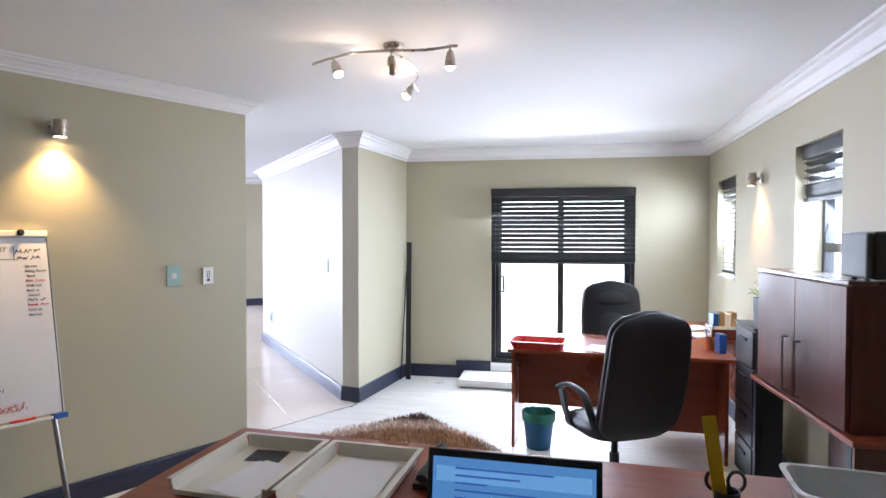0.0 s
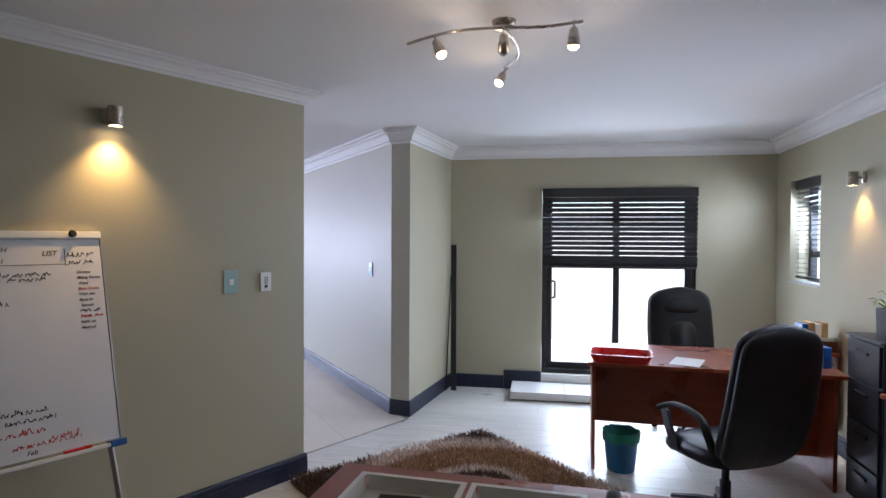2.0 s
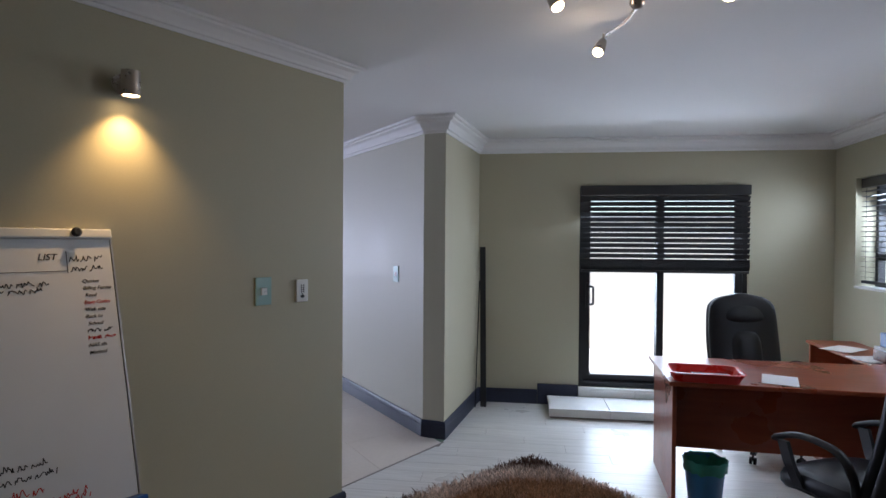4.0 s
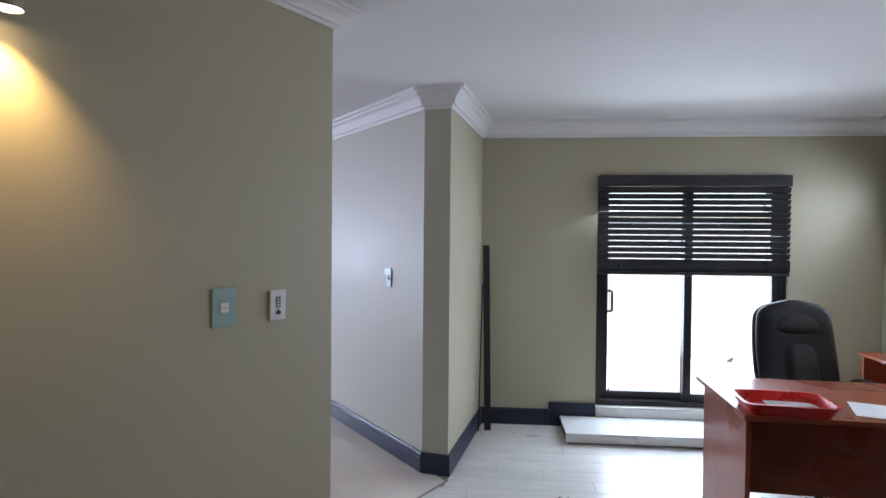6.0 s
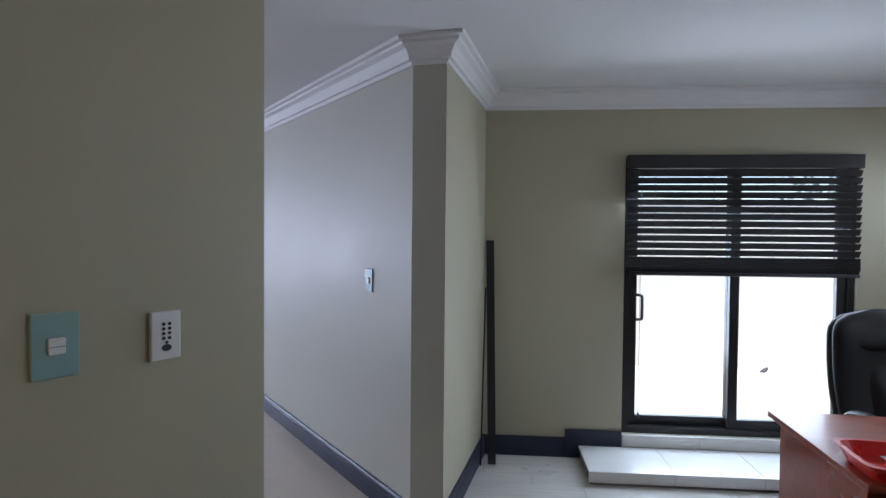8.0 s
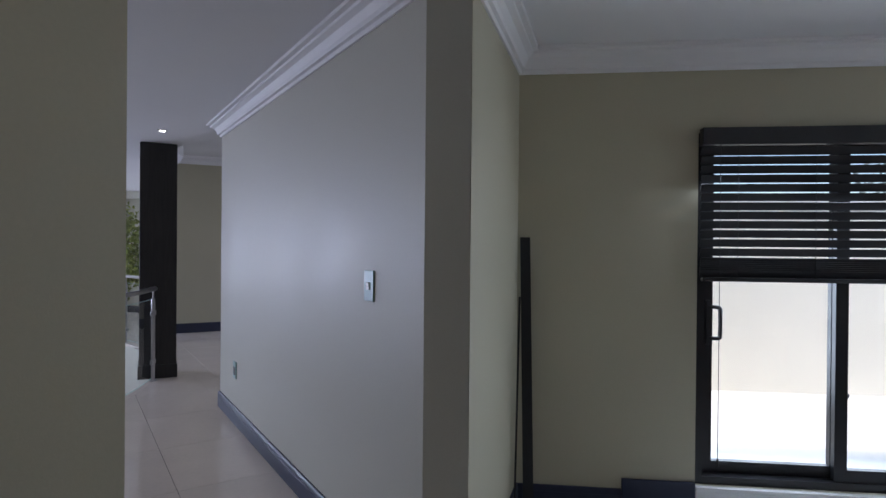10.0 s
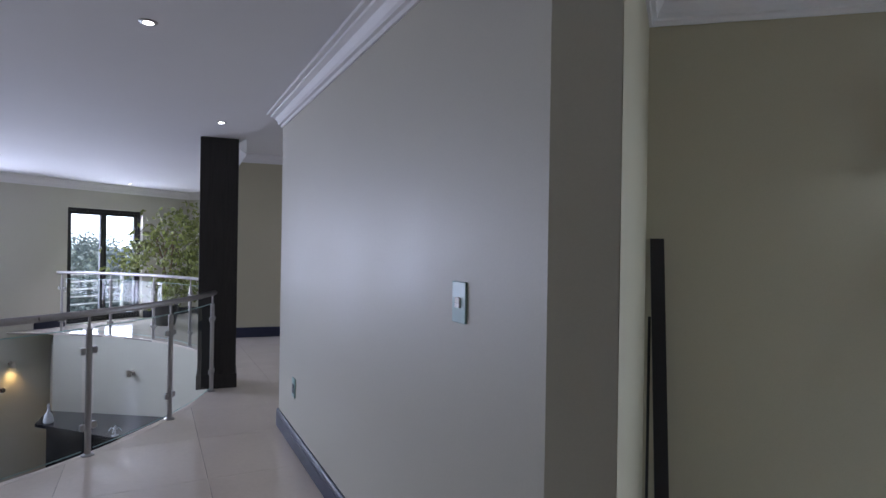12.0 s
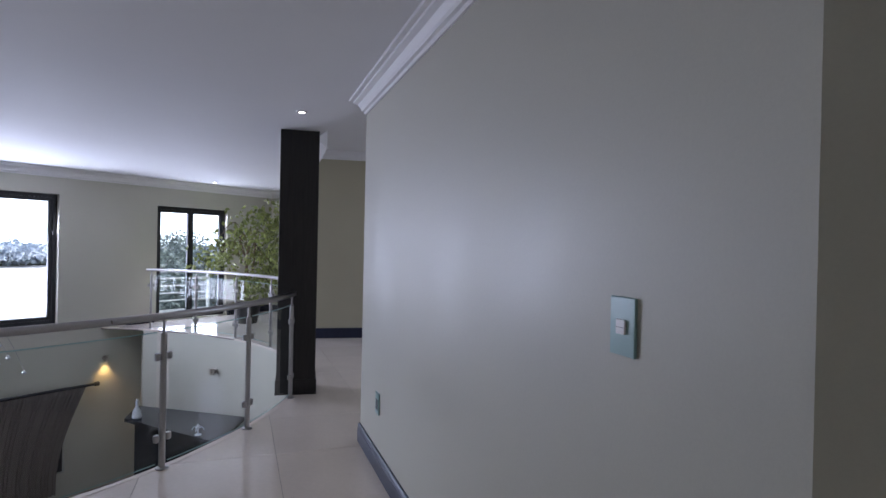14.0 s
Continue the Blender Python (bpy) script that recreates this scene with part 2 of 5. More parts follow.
def tube(bm, pts, r, n=10):
    pts = [Vector(p) for p in pts]
    rings = []
    for i, p in enumerate(pts):
        d = (pts[min(i + 1, len(pts) - 1)] - pts[max(i - 1, 0)]).normalized()
        q = d.to_track_quat("Z", "X" if abs(d.x) < 0.9 else "Y")
        rings.append([p + q @ Vector((r * math.cos(2 * math.pi * k / n), r * math.sin(2 * math.pi * k / n), 0)) for k in range(n)])
    for a, b in zip(rings, rings[1:]):
        k = min(range(n), key=lambda s: sum((a[i] - b[(i + s) % n]).length for i in range(n)))
        b[:] = b[k:] + b[:k]
    return loft(bm, rings)


def smooth_path(pts, steps=6):
    pts = [Vector(p) for p in pts]
    out = []
    for i in range(len(pts) - 1):
        a, b, c, d = pts[max(i - 1, 0)], pts[i], pts[i + 1], pts[min(i + 2, len(pts) - 1)]
        for k in range(steps):
            t = k / steps
            out.append(0.5 * ((2 * b) + (c - a) * t + (2 * a - 5 * b + 4 * c - d) * t * t + (3 * b - a - 3 * c + d) * t ** 3))
    return out + [pts[-1]]


def moulding(bm, path, profile):
    """Runs a profile of (out to the left of the path, height) along a plan path, mitred."""
    path = [Vector(p) for p in path]
    rings = []
    for i, p in enumerate(path):
        dirs = []
        if i > 0:
            dirs.append((p - path[i - 1]).normalized())
        if i < len(path) - 1:
            dirs.append((path[i + 1] - p).normalized())
        normals = [Vector((-d.y, d.x)) for d in dirs]
        n = sum(normals, Vector((0, 0))).normalized()
        n = n / max(0.3, n.dot(normals[0]))
        rings.append([Vector((p.x + n.x * o, p.y + n.y * o, z)) for o, z in profile])
    return loft(bm, rings)


def clip(poly, px, py, nx, ny):
    """The part of a plan polygon on the side of the line through p to which n points."""
    out = []
    for i, a in enumerate(poly):
        b = poly[(i + 1) % len(poly)]
        da, db = (a[0] - px) * nx + (a[1] - py) * ny, (b[0] - px) * nx + (b[1] - py) * ny
        if da >= 0:
            out.append(a)
        if (da >= 0) != (db >= 0):
            t = da / (da - db)
            out.append((a[0] + (b[0] - a[0]) * t, a[1] + (b[1] - a[1]) * t))
    return out


def area(poly):
    return 0.5 * abs(sum(a[0] * b[1] - b[0] * a[1] for a, b in zip(poly, poly[1:] + poly[:1])))


def superring(cx, cy, cz, w, d, n=24, e=4.0):
    out = []
    for i in range(n):
        a = 2 * math.pi * i / n
        c, s = math.cos(a), math.sin(a)
        out.append(Vector((cx + w / 2 * math.copysign(abs(c) ** (2 / e), c), cy + d / 2 * math.copysign(abs(s) ** (2 / e), s), cz)))
    return out


def write(text, size, mat, parent, at, name="lettering", bold=0.0):
    curve = bpy.data.curves.new(name, "FONT")
    curve.body, curve.size, curve.extrude, curve.offset, curve.shear = text, size, 0.0004, bold, 0.28
    ob = new(name, curve)
    bpy.context.view_layer.update()
    me = bpy.data.meshes.new_from_object(ob.evaluated_get(bpy.context.evaluated_depsgraph_get()))
    bpy.data.objects.remove(ob)
    bpy.data.curves.remove(curve)
    me.materials.clear()
    me.materials.append(mat)
    made = new(name, me)
    made.parent, made.matrix_basis = parent, at
    return made

# ---- the large structure ----
PIER_R, PIER_L, HALL_END = (-1.934, 5.425), (-2.128, 5.470), (-4.603, 8.476)
LW_END = Vector((-2.385, 3.962))
LW_DIR = Vector((-0.49, -0.872)).normalized()
LW_OUT = Vector((-LW_DIR.y, LW_DIR.x))          # into the office
LW_FAR = LW_END + LW_DIR * 6.95
LW_BACK = LW_END - LW_OUT * 0.2
LW_FAR_BACK = LW_FAR - LW_OUT * 0.2
SOUTH = LW_FAR.y
VOID_C, VOID_R = Vector((-10.129, 7.713)), 4.506
LOW = -2.9


def east_at(y):
    """The plan point of the east wall at a given y."""
    return (EM @ Vector((0, (y - NORTH) / math.cos(radians(EAST_TURN)), 0))).to_2d()


def west_at(v, u=0.0):
    return (WM @ Vector((u, v, 0))).to_2d()


def wall_x(bm, y0, y1, x0, x1, z0, z1, holes=()):
    """A wall that runs along x, with openings (xa, xb, za, zb)."""
    x = x0
    for xa, xb, za, zb in sorted(holes):
        box(bm, x, xa, y0, y1, z0, z1)
        if za > z0:
            box(bm, xa, xb, y0, y1, z0, za)
        if zb < z1:
            box(bm, xa, xb, y0, y1, zb, z1)
        x = xb
    box(bm, x, x1, y0, y1, z0, z1)
    return bm


def wall_y(bm, x0, x1, y0, y1, z0, z1, holes=()):
    y = y0
    for ya, yb, za, zb in sorted(holes):
        box(bm, x0, x1, y, ya, z0, z1)
        if za > z0:
            box(bm, x0, x1, ya, yb, z0, za)
        if zb < z1:
            box(bm, x0, x1, ya, yb, zb, z1)
        y = yb
    box(bm, x0, x1, y, y1, z0, z1)
    return bm


DOOR = (-0.668, 1.004, 0.195, 2.29)
WIN1, WIN2 = (-1.09, -0.385, 1.31, 2.325), (-3.30, -2.585, 1.31, 2.352)
structure("wall_north", wall_x(B(), NORTH, NORTH + 0.24, -1.725, EAST - 0.001, 0, CEIL, [DOOR]), PAINT_OLIVE,
          "olive-beige painted plaster wall with a sliding door opening", "wall")
bm = wall_y(B(), 0, 0.24, -9.2, 0.255, 0, CEIL, [WIN1, WIN2])
bm.transform(EM)
structure("wall_east", bm, PAINT_OLIVE,
          "olive-beige painted plaster wall with narrow window openings", "wall")
structure("wall_south", wall_x(B(), SOUTH - 0.2, SOUTH, LW_FAR.x - 0.3, east_at(SOUTH).x - 0.02, 0, CEIL), PAINT_OLIVE,
          "plain olive-beige painted plaster wall", "wall")
structure("wall_left", prism(B(), [tuple(p) for p in (LW_END, LW_BACK, LW_FAR_BACK, LW_FAR)], 0, CEIL), PAINT_OLIVE,
          "olive-beige painted plaster wall ending at the passage", "wall")
structure("wall_short", prism(B(), [(-1.9335, 5.429), (-1.725, NORTH), (-1.725, NORTH + 0.24), (-2.05, NORTH + 0.24), (-2.0, 5.63)], 0, CEIL), PAINT_OLIVE,
          "short olive-beige painted wall beside the passage", "wall")
structure("wall_hall", prism(B(), [(-1.936, 5.426), PIER_L, HALL_END, (-4.43, 8.62), (-2.002, 5.625)], 0, CEIL), PAINT_HALL,
          "taupe painted hallway wall with a narrow end face", "wall")
u = Vector((0.84, 0.54)).normalized()
a, b = Vector((-7.80, 12.63)), Vector((-7.80, 12.63)) + u * 7.4
off = Vector((-u.y, u.x)) * 0.2
structure("wall_passage_end", prism(B(), [tuple(a), tuple(b), tuple(b + off), tuple(a + off)], 0, 3.17), PAINT_OLIVE,
          "olive-beige wall at the end of the passage", "wall")
# the opening here is added, out of view, to admit the passage fill
structure("wall_passage_side", wall_y(prism(B(), [(-4.43, 8.62), (-1.4, 11.2), (-1.25, 11.1), (-4.3, 8.45)], 0, 3.17), -1.4, -1.25, 11.22, 17.0, 0, 3.17, [(12.3, 14.3, 1.0, 2.5)]), PAINT_HALL,
          "plain taupe wall of the passage with an added unseen opening for fill light", "wall")
LWIN, LDOOR = (-6.1, -1.765, 0.14, 2.35), (-0.045, 1.515, 0.02, 2.285)
LOWIN = (-3.9, -1.62, -2.45, -1.08)
bm = wall_y(B(), -0.3, 0, -11.6, 2.9, 0, CEIL, [LWIN, LDOOR])
wall_y(bm, -0.3, 0, -11.6, 2.9, LOW, 0, [LOWIN])
bm.transform(WM)
structure("wall_west", bm, PAINT_HALL, "taupe double-height wall of the lounge with tall windows", "wall")
bm = box(B(), 0.002, 3.5, 2.7, 2.9, 0, CEIL)
bm.transform(WM)
structure("wall_lounge_north", bm, PAINT_HALL, "taupe lounge end wall", "wall")
structure("wall_lounge_side", prism(B(), [(-7.802, 12.635), (-7.62, 12.75), (-7.25, 14.66), (-7.45, 14.72)], 0, 3.17), PAINT_HALL, "plain taupe wall between lounge and passage", "wall")
structure("wall_hall_south", wall_x(B(), 2.0, 2.2, -15.2, -3.5, LOW, CEIL), PAINT_HALL, "plain taupe wall closing the gallery", "wall")

# walls of the round void below the gallery
def ring_at(r, t):
    return VOID_C.x + r * math.cos(radians(t)), VOID_C.y + r * math.sin(radians(t))


bm = loft(B(), [[(*ring_at(VOID_R, t), LOW), (*ring_at(VOID_R, t), -0.03), (*ring_at(VOID_R + 0.16, t), -0.03), (*ring_at(VOID_R + 0.16, t), LOW)] for t in range(-76, 102, 3)])
prism(bm, [ring_at(VOID_R, 101), ring_at(VOID_R + 0.16, 101), tuple(west_at(-0.18, 0.002)), tuple(west_at(-0.32, 0.002))], LOW, -0.21)
tagged(part("wall_void", bm, PAINT_HALL, smooth=True), "curved taupe wall around the stair void", "wall", "", "structure")
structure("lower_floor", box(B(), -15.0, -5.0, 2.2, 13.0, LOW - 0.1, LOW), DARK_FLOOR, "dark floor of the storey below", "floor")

# ceilings
bm = prism(B(), [(-15.4, SOUTH - 0.2), (2.17, SOUTH - 0.2), (2.17, 6.96), (-3.05, 6.96), (-5.06, 8.99), (-6.03, 9.95), (-6.27, 10.57), (-7.80, 12.63), (-7.45, 14.72), (-7.45, 16.4), (-15.4, 16.4)],
           CEIL, CEIL + 0.15)
structure("ceiling", bm, CEILING_WHITE, "smooth white plaster ceiling", "ceiling")
structure("ceiling_passage", box(B(), -8.0, -1.2, 8.2, 17.2, 3.172, 3.3), CEILING_WHITE, "higher white ceiling of the passage", "ceiling")
bm = B()
for p, q in (((-4.3, 8.37), (-5.06, 8.992)), ((-5.06, 8.992), (-6.03, 9.952)), ((-6.03, 9.952), (-6.27, 10.572)), ((-6.27, 10.572), (-7.80, 12.632))):
    p, q = Vector(p), Vector(q)
    n = Vector((q.y - p.y, p.x - q.x)).normalized() * 0.12
    prism(bm, [tuple(p), tuple(q), tuple(q - n), tuple(p - n)], CEIL + 0.152, 3.17)
structure("bulkhead", bm, CEILING_WHITE, "white plaster step up between two ceilings", "ceiling")

# cornices and skirtings
COVE = [(0, CORN), (0.012, CORN), (0.016, CORN + 0.022), (0.035, CORN + 0.026), (0.040, CORN + 0.048), (0.062, CORN + 0.084), (0.092, CORN + 0.100), (0.095, CORN + 0.114), (0.122, CORN + 0.118), (0.124, CEIL - 0.002), (0, CEIL - 0.002)]
SE, NE = tuple(east_at(SOUTH)), (EAST, NORTH)
OFFICE_RUN = [SE, NE, (-1.725, NORTH), PIER_R, PIER_L, HALL_END, (-4.43, 8.62)]
LEFT_RUN = [tuple(LW_FAR_BACK), tuple(LW_BACK), tuple(LW_END), tuple(LW_FAR), SE]
structure("cornice_office", moulding(B(), OFFICE_RUN, COVE), CORNICE_WHITE, "stepped white plaster cornice", "cornice")
structure("cornice_left", moulding(B(), LEFT_RUN, [(o * 0.8, CEIL - 0.002 - (CEIL - 0.002 - z) * 0.7) for o, z in COVE]), CORNICE_WHITE, "stepped white plaster cornice", "cornice")
structure("cornice_lounge", moulding(B(), [tuple(west_at(2.7, 3.4)), tuple(west_at(2.7)), tuple(west_at(-11.0))], [(o * 1.1, CEIL - (CEIL - z) * 1.15) for o, z in COVE]), CORNICE_WHITE, "white plaster lounge cornice", "cornice")
structure("cornice_passage", moulding(B(), [tuple(b), tuple(a)], [(o, z + 0.38) for o, z in COVE]), CORNICE_WHITE, "white plaster cornice", "cornice")


def skirt(h, t=0.02):
    return [(0, 0.0), (t, 0.0), (t, h * 0.70), (t * 0.86, h * 0.715), (t * 0.86, h * 0.75), (t * 0.96, h * 0.765), (t * 0.9, h * 0.90), (t * 0.6, h), (0, h)]


SK = skirt(0.15)
structure("baseboard_office", moulding(B(), [SE, NE, (1.26, NORTH)], SK), BLACK_TRIM, "black gloss painted skirting", "skirting")
structure("baseboard_north", moulding(B(), [(-1.096, NORTH), (-1.725, NORTH), PIER_R, PIER_L, HALL_END, (-4.43, 8.62)], SK), BLACK_TRIM, "black gloss painted skirting", "skirting")
structure("baseboard_raised", box(B(), -1.094, -0.672, NORTH - 0.024, NORTH - 0.001, 0.0, 0.215, 0.004), BLACK_TRIM, "taller black skirting piece beside the sliding door", "skirting")
structure("baseboard_left", moulding(B(), LEFT_RUN, SK), BLACK_TRIM, "black gloss painted skirting", "skirting")
structure("baseboard_passage", moulding(B(), [tuple(b), tuple(a), tuple(a + off)], skirt(0.17)), BLACK_TRIM, "black gloss painted skirting", "skirting")
structure("baseboard_lounge", moulding(B(), [tuple(west_at(2.7, 3.4)), tuple(west_at(2.7)), tuple(west_at(1.55))], SK), BLACK_TRIM, "black gloss painted skirting", "skirting")
structure("baseboard_lounge_door", moulding(B(), [tuple(west_at(-0.08)), tuple(west_at(-0.62))], SK), BLACK_TRIM, "black gloss painted skirting", "skirting")


# ---- outside ----
structure("ground", box(B(), -900, 900, -900, 900, LOW - 0.6, LOW - 0.35), GRASS, "far ground falling away to the horizon", "ground")
structure("terrace", box(B(), -2.0, 9.0, NORTH + 0.245, 13.0, -0.3, 0.10), CONCRETE, "pale paved terrace", "terrace")
structure("side_yard", box(B(), EAST + 0.275, 9.0, SOUTH - 3, NORTH + 0.24, -0.3, 0.02), CONCRETE, "pale paved side yard", "terrace")
yard = thing("boundary_wall", "cream rendered garden wall beyond the terrace", "wall")
part("wall", box(B(), -2.0, 9.0, 9.45, 9.65, 0.10, 2.05), CREAM_WALL, yard)
part("coping", box(B(), -2.05, 9.05, 9.41, 9.69, 2.052, 2.12, 0.01), CONCRETE, yard, "pale concrete coping")
side = thing("side_wall", "cream rendered garden wall beside the yard", "wall")
part("wall", box(B(), 6.0, 6.2, SOUTH - 3, 9.4, 0.02, 2.0), CREAM_WALL, side)
part("coping", box(B(), 5.96, 6.24, SOUTH - 3, 9.4, 2.002, 2.07, 0.01), CONCRETE, side, "pale concrete coping")


def leaf_cloud(bm, centre, size, count, leaf, seed, drop=0.0):
    rnd = random.Random(seed)
    clumps = [(rnd.gauss(0, 0.33), rnd.gauss(0, 0.33), rnd.gauss(0, 0.33)) for _ in range(max(6, count // 60))]
    clumps = [[v * min(1.0, 0.46 / max(1e-6, math.sqrt(sum(w * w for w in c)))) for v in c] for c in clumps]
    for _ in range(count):
        c = rnd.choice(clumps)
        p = Vector([centre[k] + size[k] * (c[k] + max(-0.2, min(0.2, rnd.gauss(0, 0.10)))) for k in range(3)])
        q = Euler((rnd.uniform(-1.2, 1.2) - drop, rnd.uniform(-1, 1), rnd.uniform(0, 6.3))).to_matrix()
        w, l = leaf * rnd.uniform(0.25, 0.4), leaf * rnd.uniform(0.7, 1.2)
        vs = [bm.verts.new(p + q @ Vector(v)) for v in ((0, 0, 0), (w, l * 0.45, w * 0.3), (0, l, -w * 0.4), (-w, l * 0.45, w * 0.3))]
        bm.faces.new(vs)
    return bm


def bush(x, y, z, w, h, seed, count=900, leaf=0.16, mat=None, label="dense grey-green garden tree beyond the windows"):
    ob = thing("garden_tree", label, "tree", pose(x, y, z), "garden trees")
    bm = B()
    tube(bm, smooth_path([(0, 0, 0), (0.1, 0.05, h * 0.25), (0.0, 0.1, h * 0.5)]), 0.09, 8)
    for k in range(4):
        t = k * 1.6 + seed
        tube(bm, [(0.05, 0.07, h * (0.25 + 0.05 * k)), (w * 0.28 * math.cos(t), w * 0.28 * math.sin(t), h * (0.55 + 0.06 * k))], 0.04, 6)
    part("trunk", bm, BARK, ob)
    part("crown", leaf_cloud(B(), (0, 0, h * 0.62), (w, w, h * 0.75), count, leaf, seed), mat or LEAF_DARK, ob, kind="stuff")


structure("garden_terrace", box(B(), -100, -12.5, -20, 110, LOW - 0.345, LOW - 0.105), CONCRETE, "pale paved ground beyond the lounge windows", "terrace")
for k, (x, y, w, h) in enumerate([(-18.5, 20.0, 2.6, 4.7), (-20.5, 22.0, 3.0, 4.6), (-18.0, 22.4, 2.8, 4.3), (-23, 26.0, 3.6, 4.6), (-17.2, 18.6, 1.8, 3.9)]):
    bush(x, y, LOW - 0.1, w, h, k, 5200, 0.15)
# far treeline; its haze is painted into the leaf colour
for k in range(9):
    bush(-104 - 5 * (k % 2), 22 + 11 * k, LOW - 0.1, 17, 3.4 + 0.6 * math.sin(k * 2.3), 40 + k, 3600, 1.1, LEAF_FAR, "far treeline tree with haze painted into its pale blue-green leaves")
bush(4.3, 12.2, -0.3, 1.8, 3.4, 11, 1600, 0.10)

structure("backdrop", box(B(), -151, -150, -160, 240, LOW - 0.35, 70), glowing("hazy_white_sky", (0.86, 0.93, 1.0), 2.2), "plain hazy white sky beyond the garden", "sky")

rock = thing("garden_stone", "small grey stone lying against the garden wall", "stone", pose(1.55, 9.25, 0.10))
part("stone", loft(B(), [superring(0.01 * i, 0.008 * (i % 2), 0.012 * i, 0.075 * math.sqrt(max(0.05, 1 - (i / 5.2) ** 2)), 0.06 * math.sqrt(max(0.05, 1 - (i / 5.2) ** 2)), 12, 2.3) for i in range(6)]), PLASTIC_GREY, rock, smooth=True)


# ---- sliding door, windows, blinds ----
def frame_rect(bm, u0, u1, z0, z1, w, d0, d1):
    """A rectangular frame in the x-z plane, w wide, from depth d0 to d1 (y)."""
    box(bm, u0, u0 + w, d0, d1, z0, z1)
    box(bm, u1 - w, u1, d0, d1, z0, z1)
    box(bm, u0 + w, u1 - w, d0, d1, z0, z0 + w)
    box(bm, u0 + w, u1 - w, d0, d1, z1 - w, z1)
    return bm


def sheet(x0, x1, y, z0, z1):
    bm = B()
    bm.faces.new([bm.verts.new(v) for v in ((x0, y, z0), (x1, y, z0), (x1, y, z1), (x0, y, z1))])
    return bm


def pane(name, bm, parent):
    ob = face_towards(part(name, bm, GLASS, parent), (0.2, 0, 1.2))
    ob.visible_shadow = False
    return ob


x0, x1, z0, z1 = DOOR
sd = tagged(new("door_1"), "black aluminium sliding glass door, closed, above a tiled step", "sliding door", "", "structure")
part("outer_frame", frame_rect(B(), x0 + 0.002, x1 - 0.002, z0 + 0.002, z1 - 0.002, 0.045, NORTH + 0.02, NORTH + 0.13), ALU_BLACK, sd)
mid = 0.152
for s, (a0, a1, dy) in enumerate(((x0 + 0.048, mid + 0.04, 0.085), (mid - 0.03, x1 - 0.048, 0.035))):
    sash = part("sash", frame_rect(B(), a0, a1, z0 + 0.05, z1 - 0.05, 0.07, NORTH + dy, NORTH + dy + 0.04), ALU_BLACK, sd)
    pane("pane", sheet(a0 + 0.068, a1 - 0.068, NORTH + dy + 0.02, z0 + 0.118, z1 - 0.118), sash)
bm = B()
tube(bm, smooth_path([(x0 + 0.10, NORTH + 0.075, 1.06), (x0 + 0.145, NORTH + 0.05, 1.065), (x0 + 0.15, NORTH + 0.045, 1.10), (x0 + 0.15, NORTH + 0.045, 1.21), (x0 + 0.145, NORTH + 0.05, 1.245), (x0 + 0.10, NORTH + 0.075, 1.25)], 4), 0.012, 8)
box(bm, x0 + 0.075, x0 + 0.115, NORTH + 0.07, NORTH + 0.084, 1.02, 1.29, 0.003)
part("door_handle", bm, PLASTIC_BLACK, sd)
structure("door_sill", box(B(), x0 - 0.0, x1, NORTH - 0.03, NORTH + 0.22, 0.166, 0.193, 0.004), STEP_TILE, "white tiled sill below the sliding door", "sill")
bm = B()
for k in range(3):
    box(bm, x0 + k * 0.575, min(x1, x0 + k * 0.575 + 0.572), NORTH - 0.022, NORTH - 0.002, 0.10, 0.164, 0.002)
structure("sill_tiles", bm, STEP_TILE, "white tile strip under the door sill", "tile")
st = tagged(new("door_step"), "low white tiled step in front of the sliding door", "step", "", "structure")
part("core", box(B(), -0.98, 1.25, 6.175, NORTH - 0.03, 0.0, 0.075), GROUT, st)
for k in range(4):
    xa, xb = -0.995 + k * 0.58, min(1.26, -0.995 + (k + 1) * 0.58 - 0.003)
    part("tread_tile", box(B(), xa, xb, 6.15, NORTH - 0.026, 0.077, 0.098, 0.003), STEP_TILE, st)
    part("riser_tile", box(B(), xa, xb, 6.16, 6.173, 0.018, 0.075, 0.002), STEP_TILE, st)


def blind(name, label, width, top, bottom, mat, m, tilt=38, pitch=0.043, group="", cords=2, stack=0.0, head=0.085):
    """A venetian blind in its own x (along) and y (out of the wall); z is the world's."""
    ob = thing(name, label, "blind", m, group)
    part("head_rail", box(B(), 0, width, -0.032, 0.032, top - head, top, 0.004), mat, ob)
    part("bottom_rail", box(B(), 0.01, width - 0.01, -0.025, 0.025, bottom, bottom + 0.025, 0.004), mat, ob)
    bm = B()
    box(bm, 0, width, -0.025, 0.025, -0.0015, 0.0015)
    me = bpy.data.meshes.new("slat")
    bm.to_mesh(me), bm.free()
    me.materials.append(mat)
    z = top - head - 0.035
    while z > bottom + 0.035 + stack:
        s = new("slat", me)
        s.parent, s.matrix_basis = ob, pose(0, 0, z, tilt)
        z -= pitch
    z = bottom + 0.03
    while z < bottom + 0.03 + stack:
        s = new("slat", me)
        s.parent, s.matrix_basis = ob, pose(0, 0, z + 0.012, 62)
        z += 0.011
    for c in range(cords):
        x = width * (0.12 + 0.76 * c / max(1, cords - 1))
        part("ladder_cord", cyl(B(), (x, 0.027, bottom), (x, 0.027, top - 0.05), 0.0018, n=6), mat, ob)
    return ob


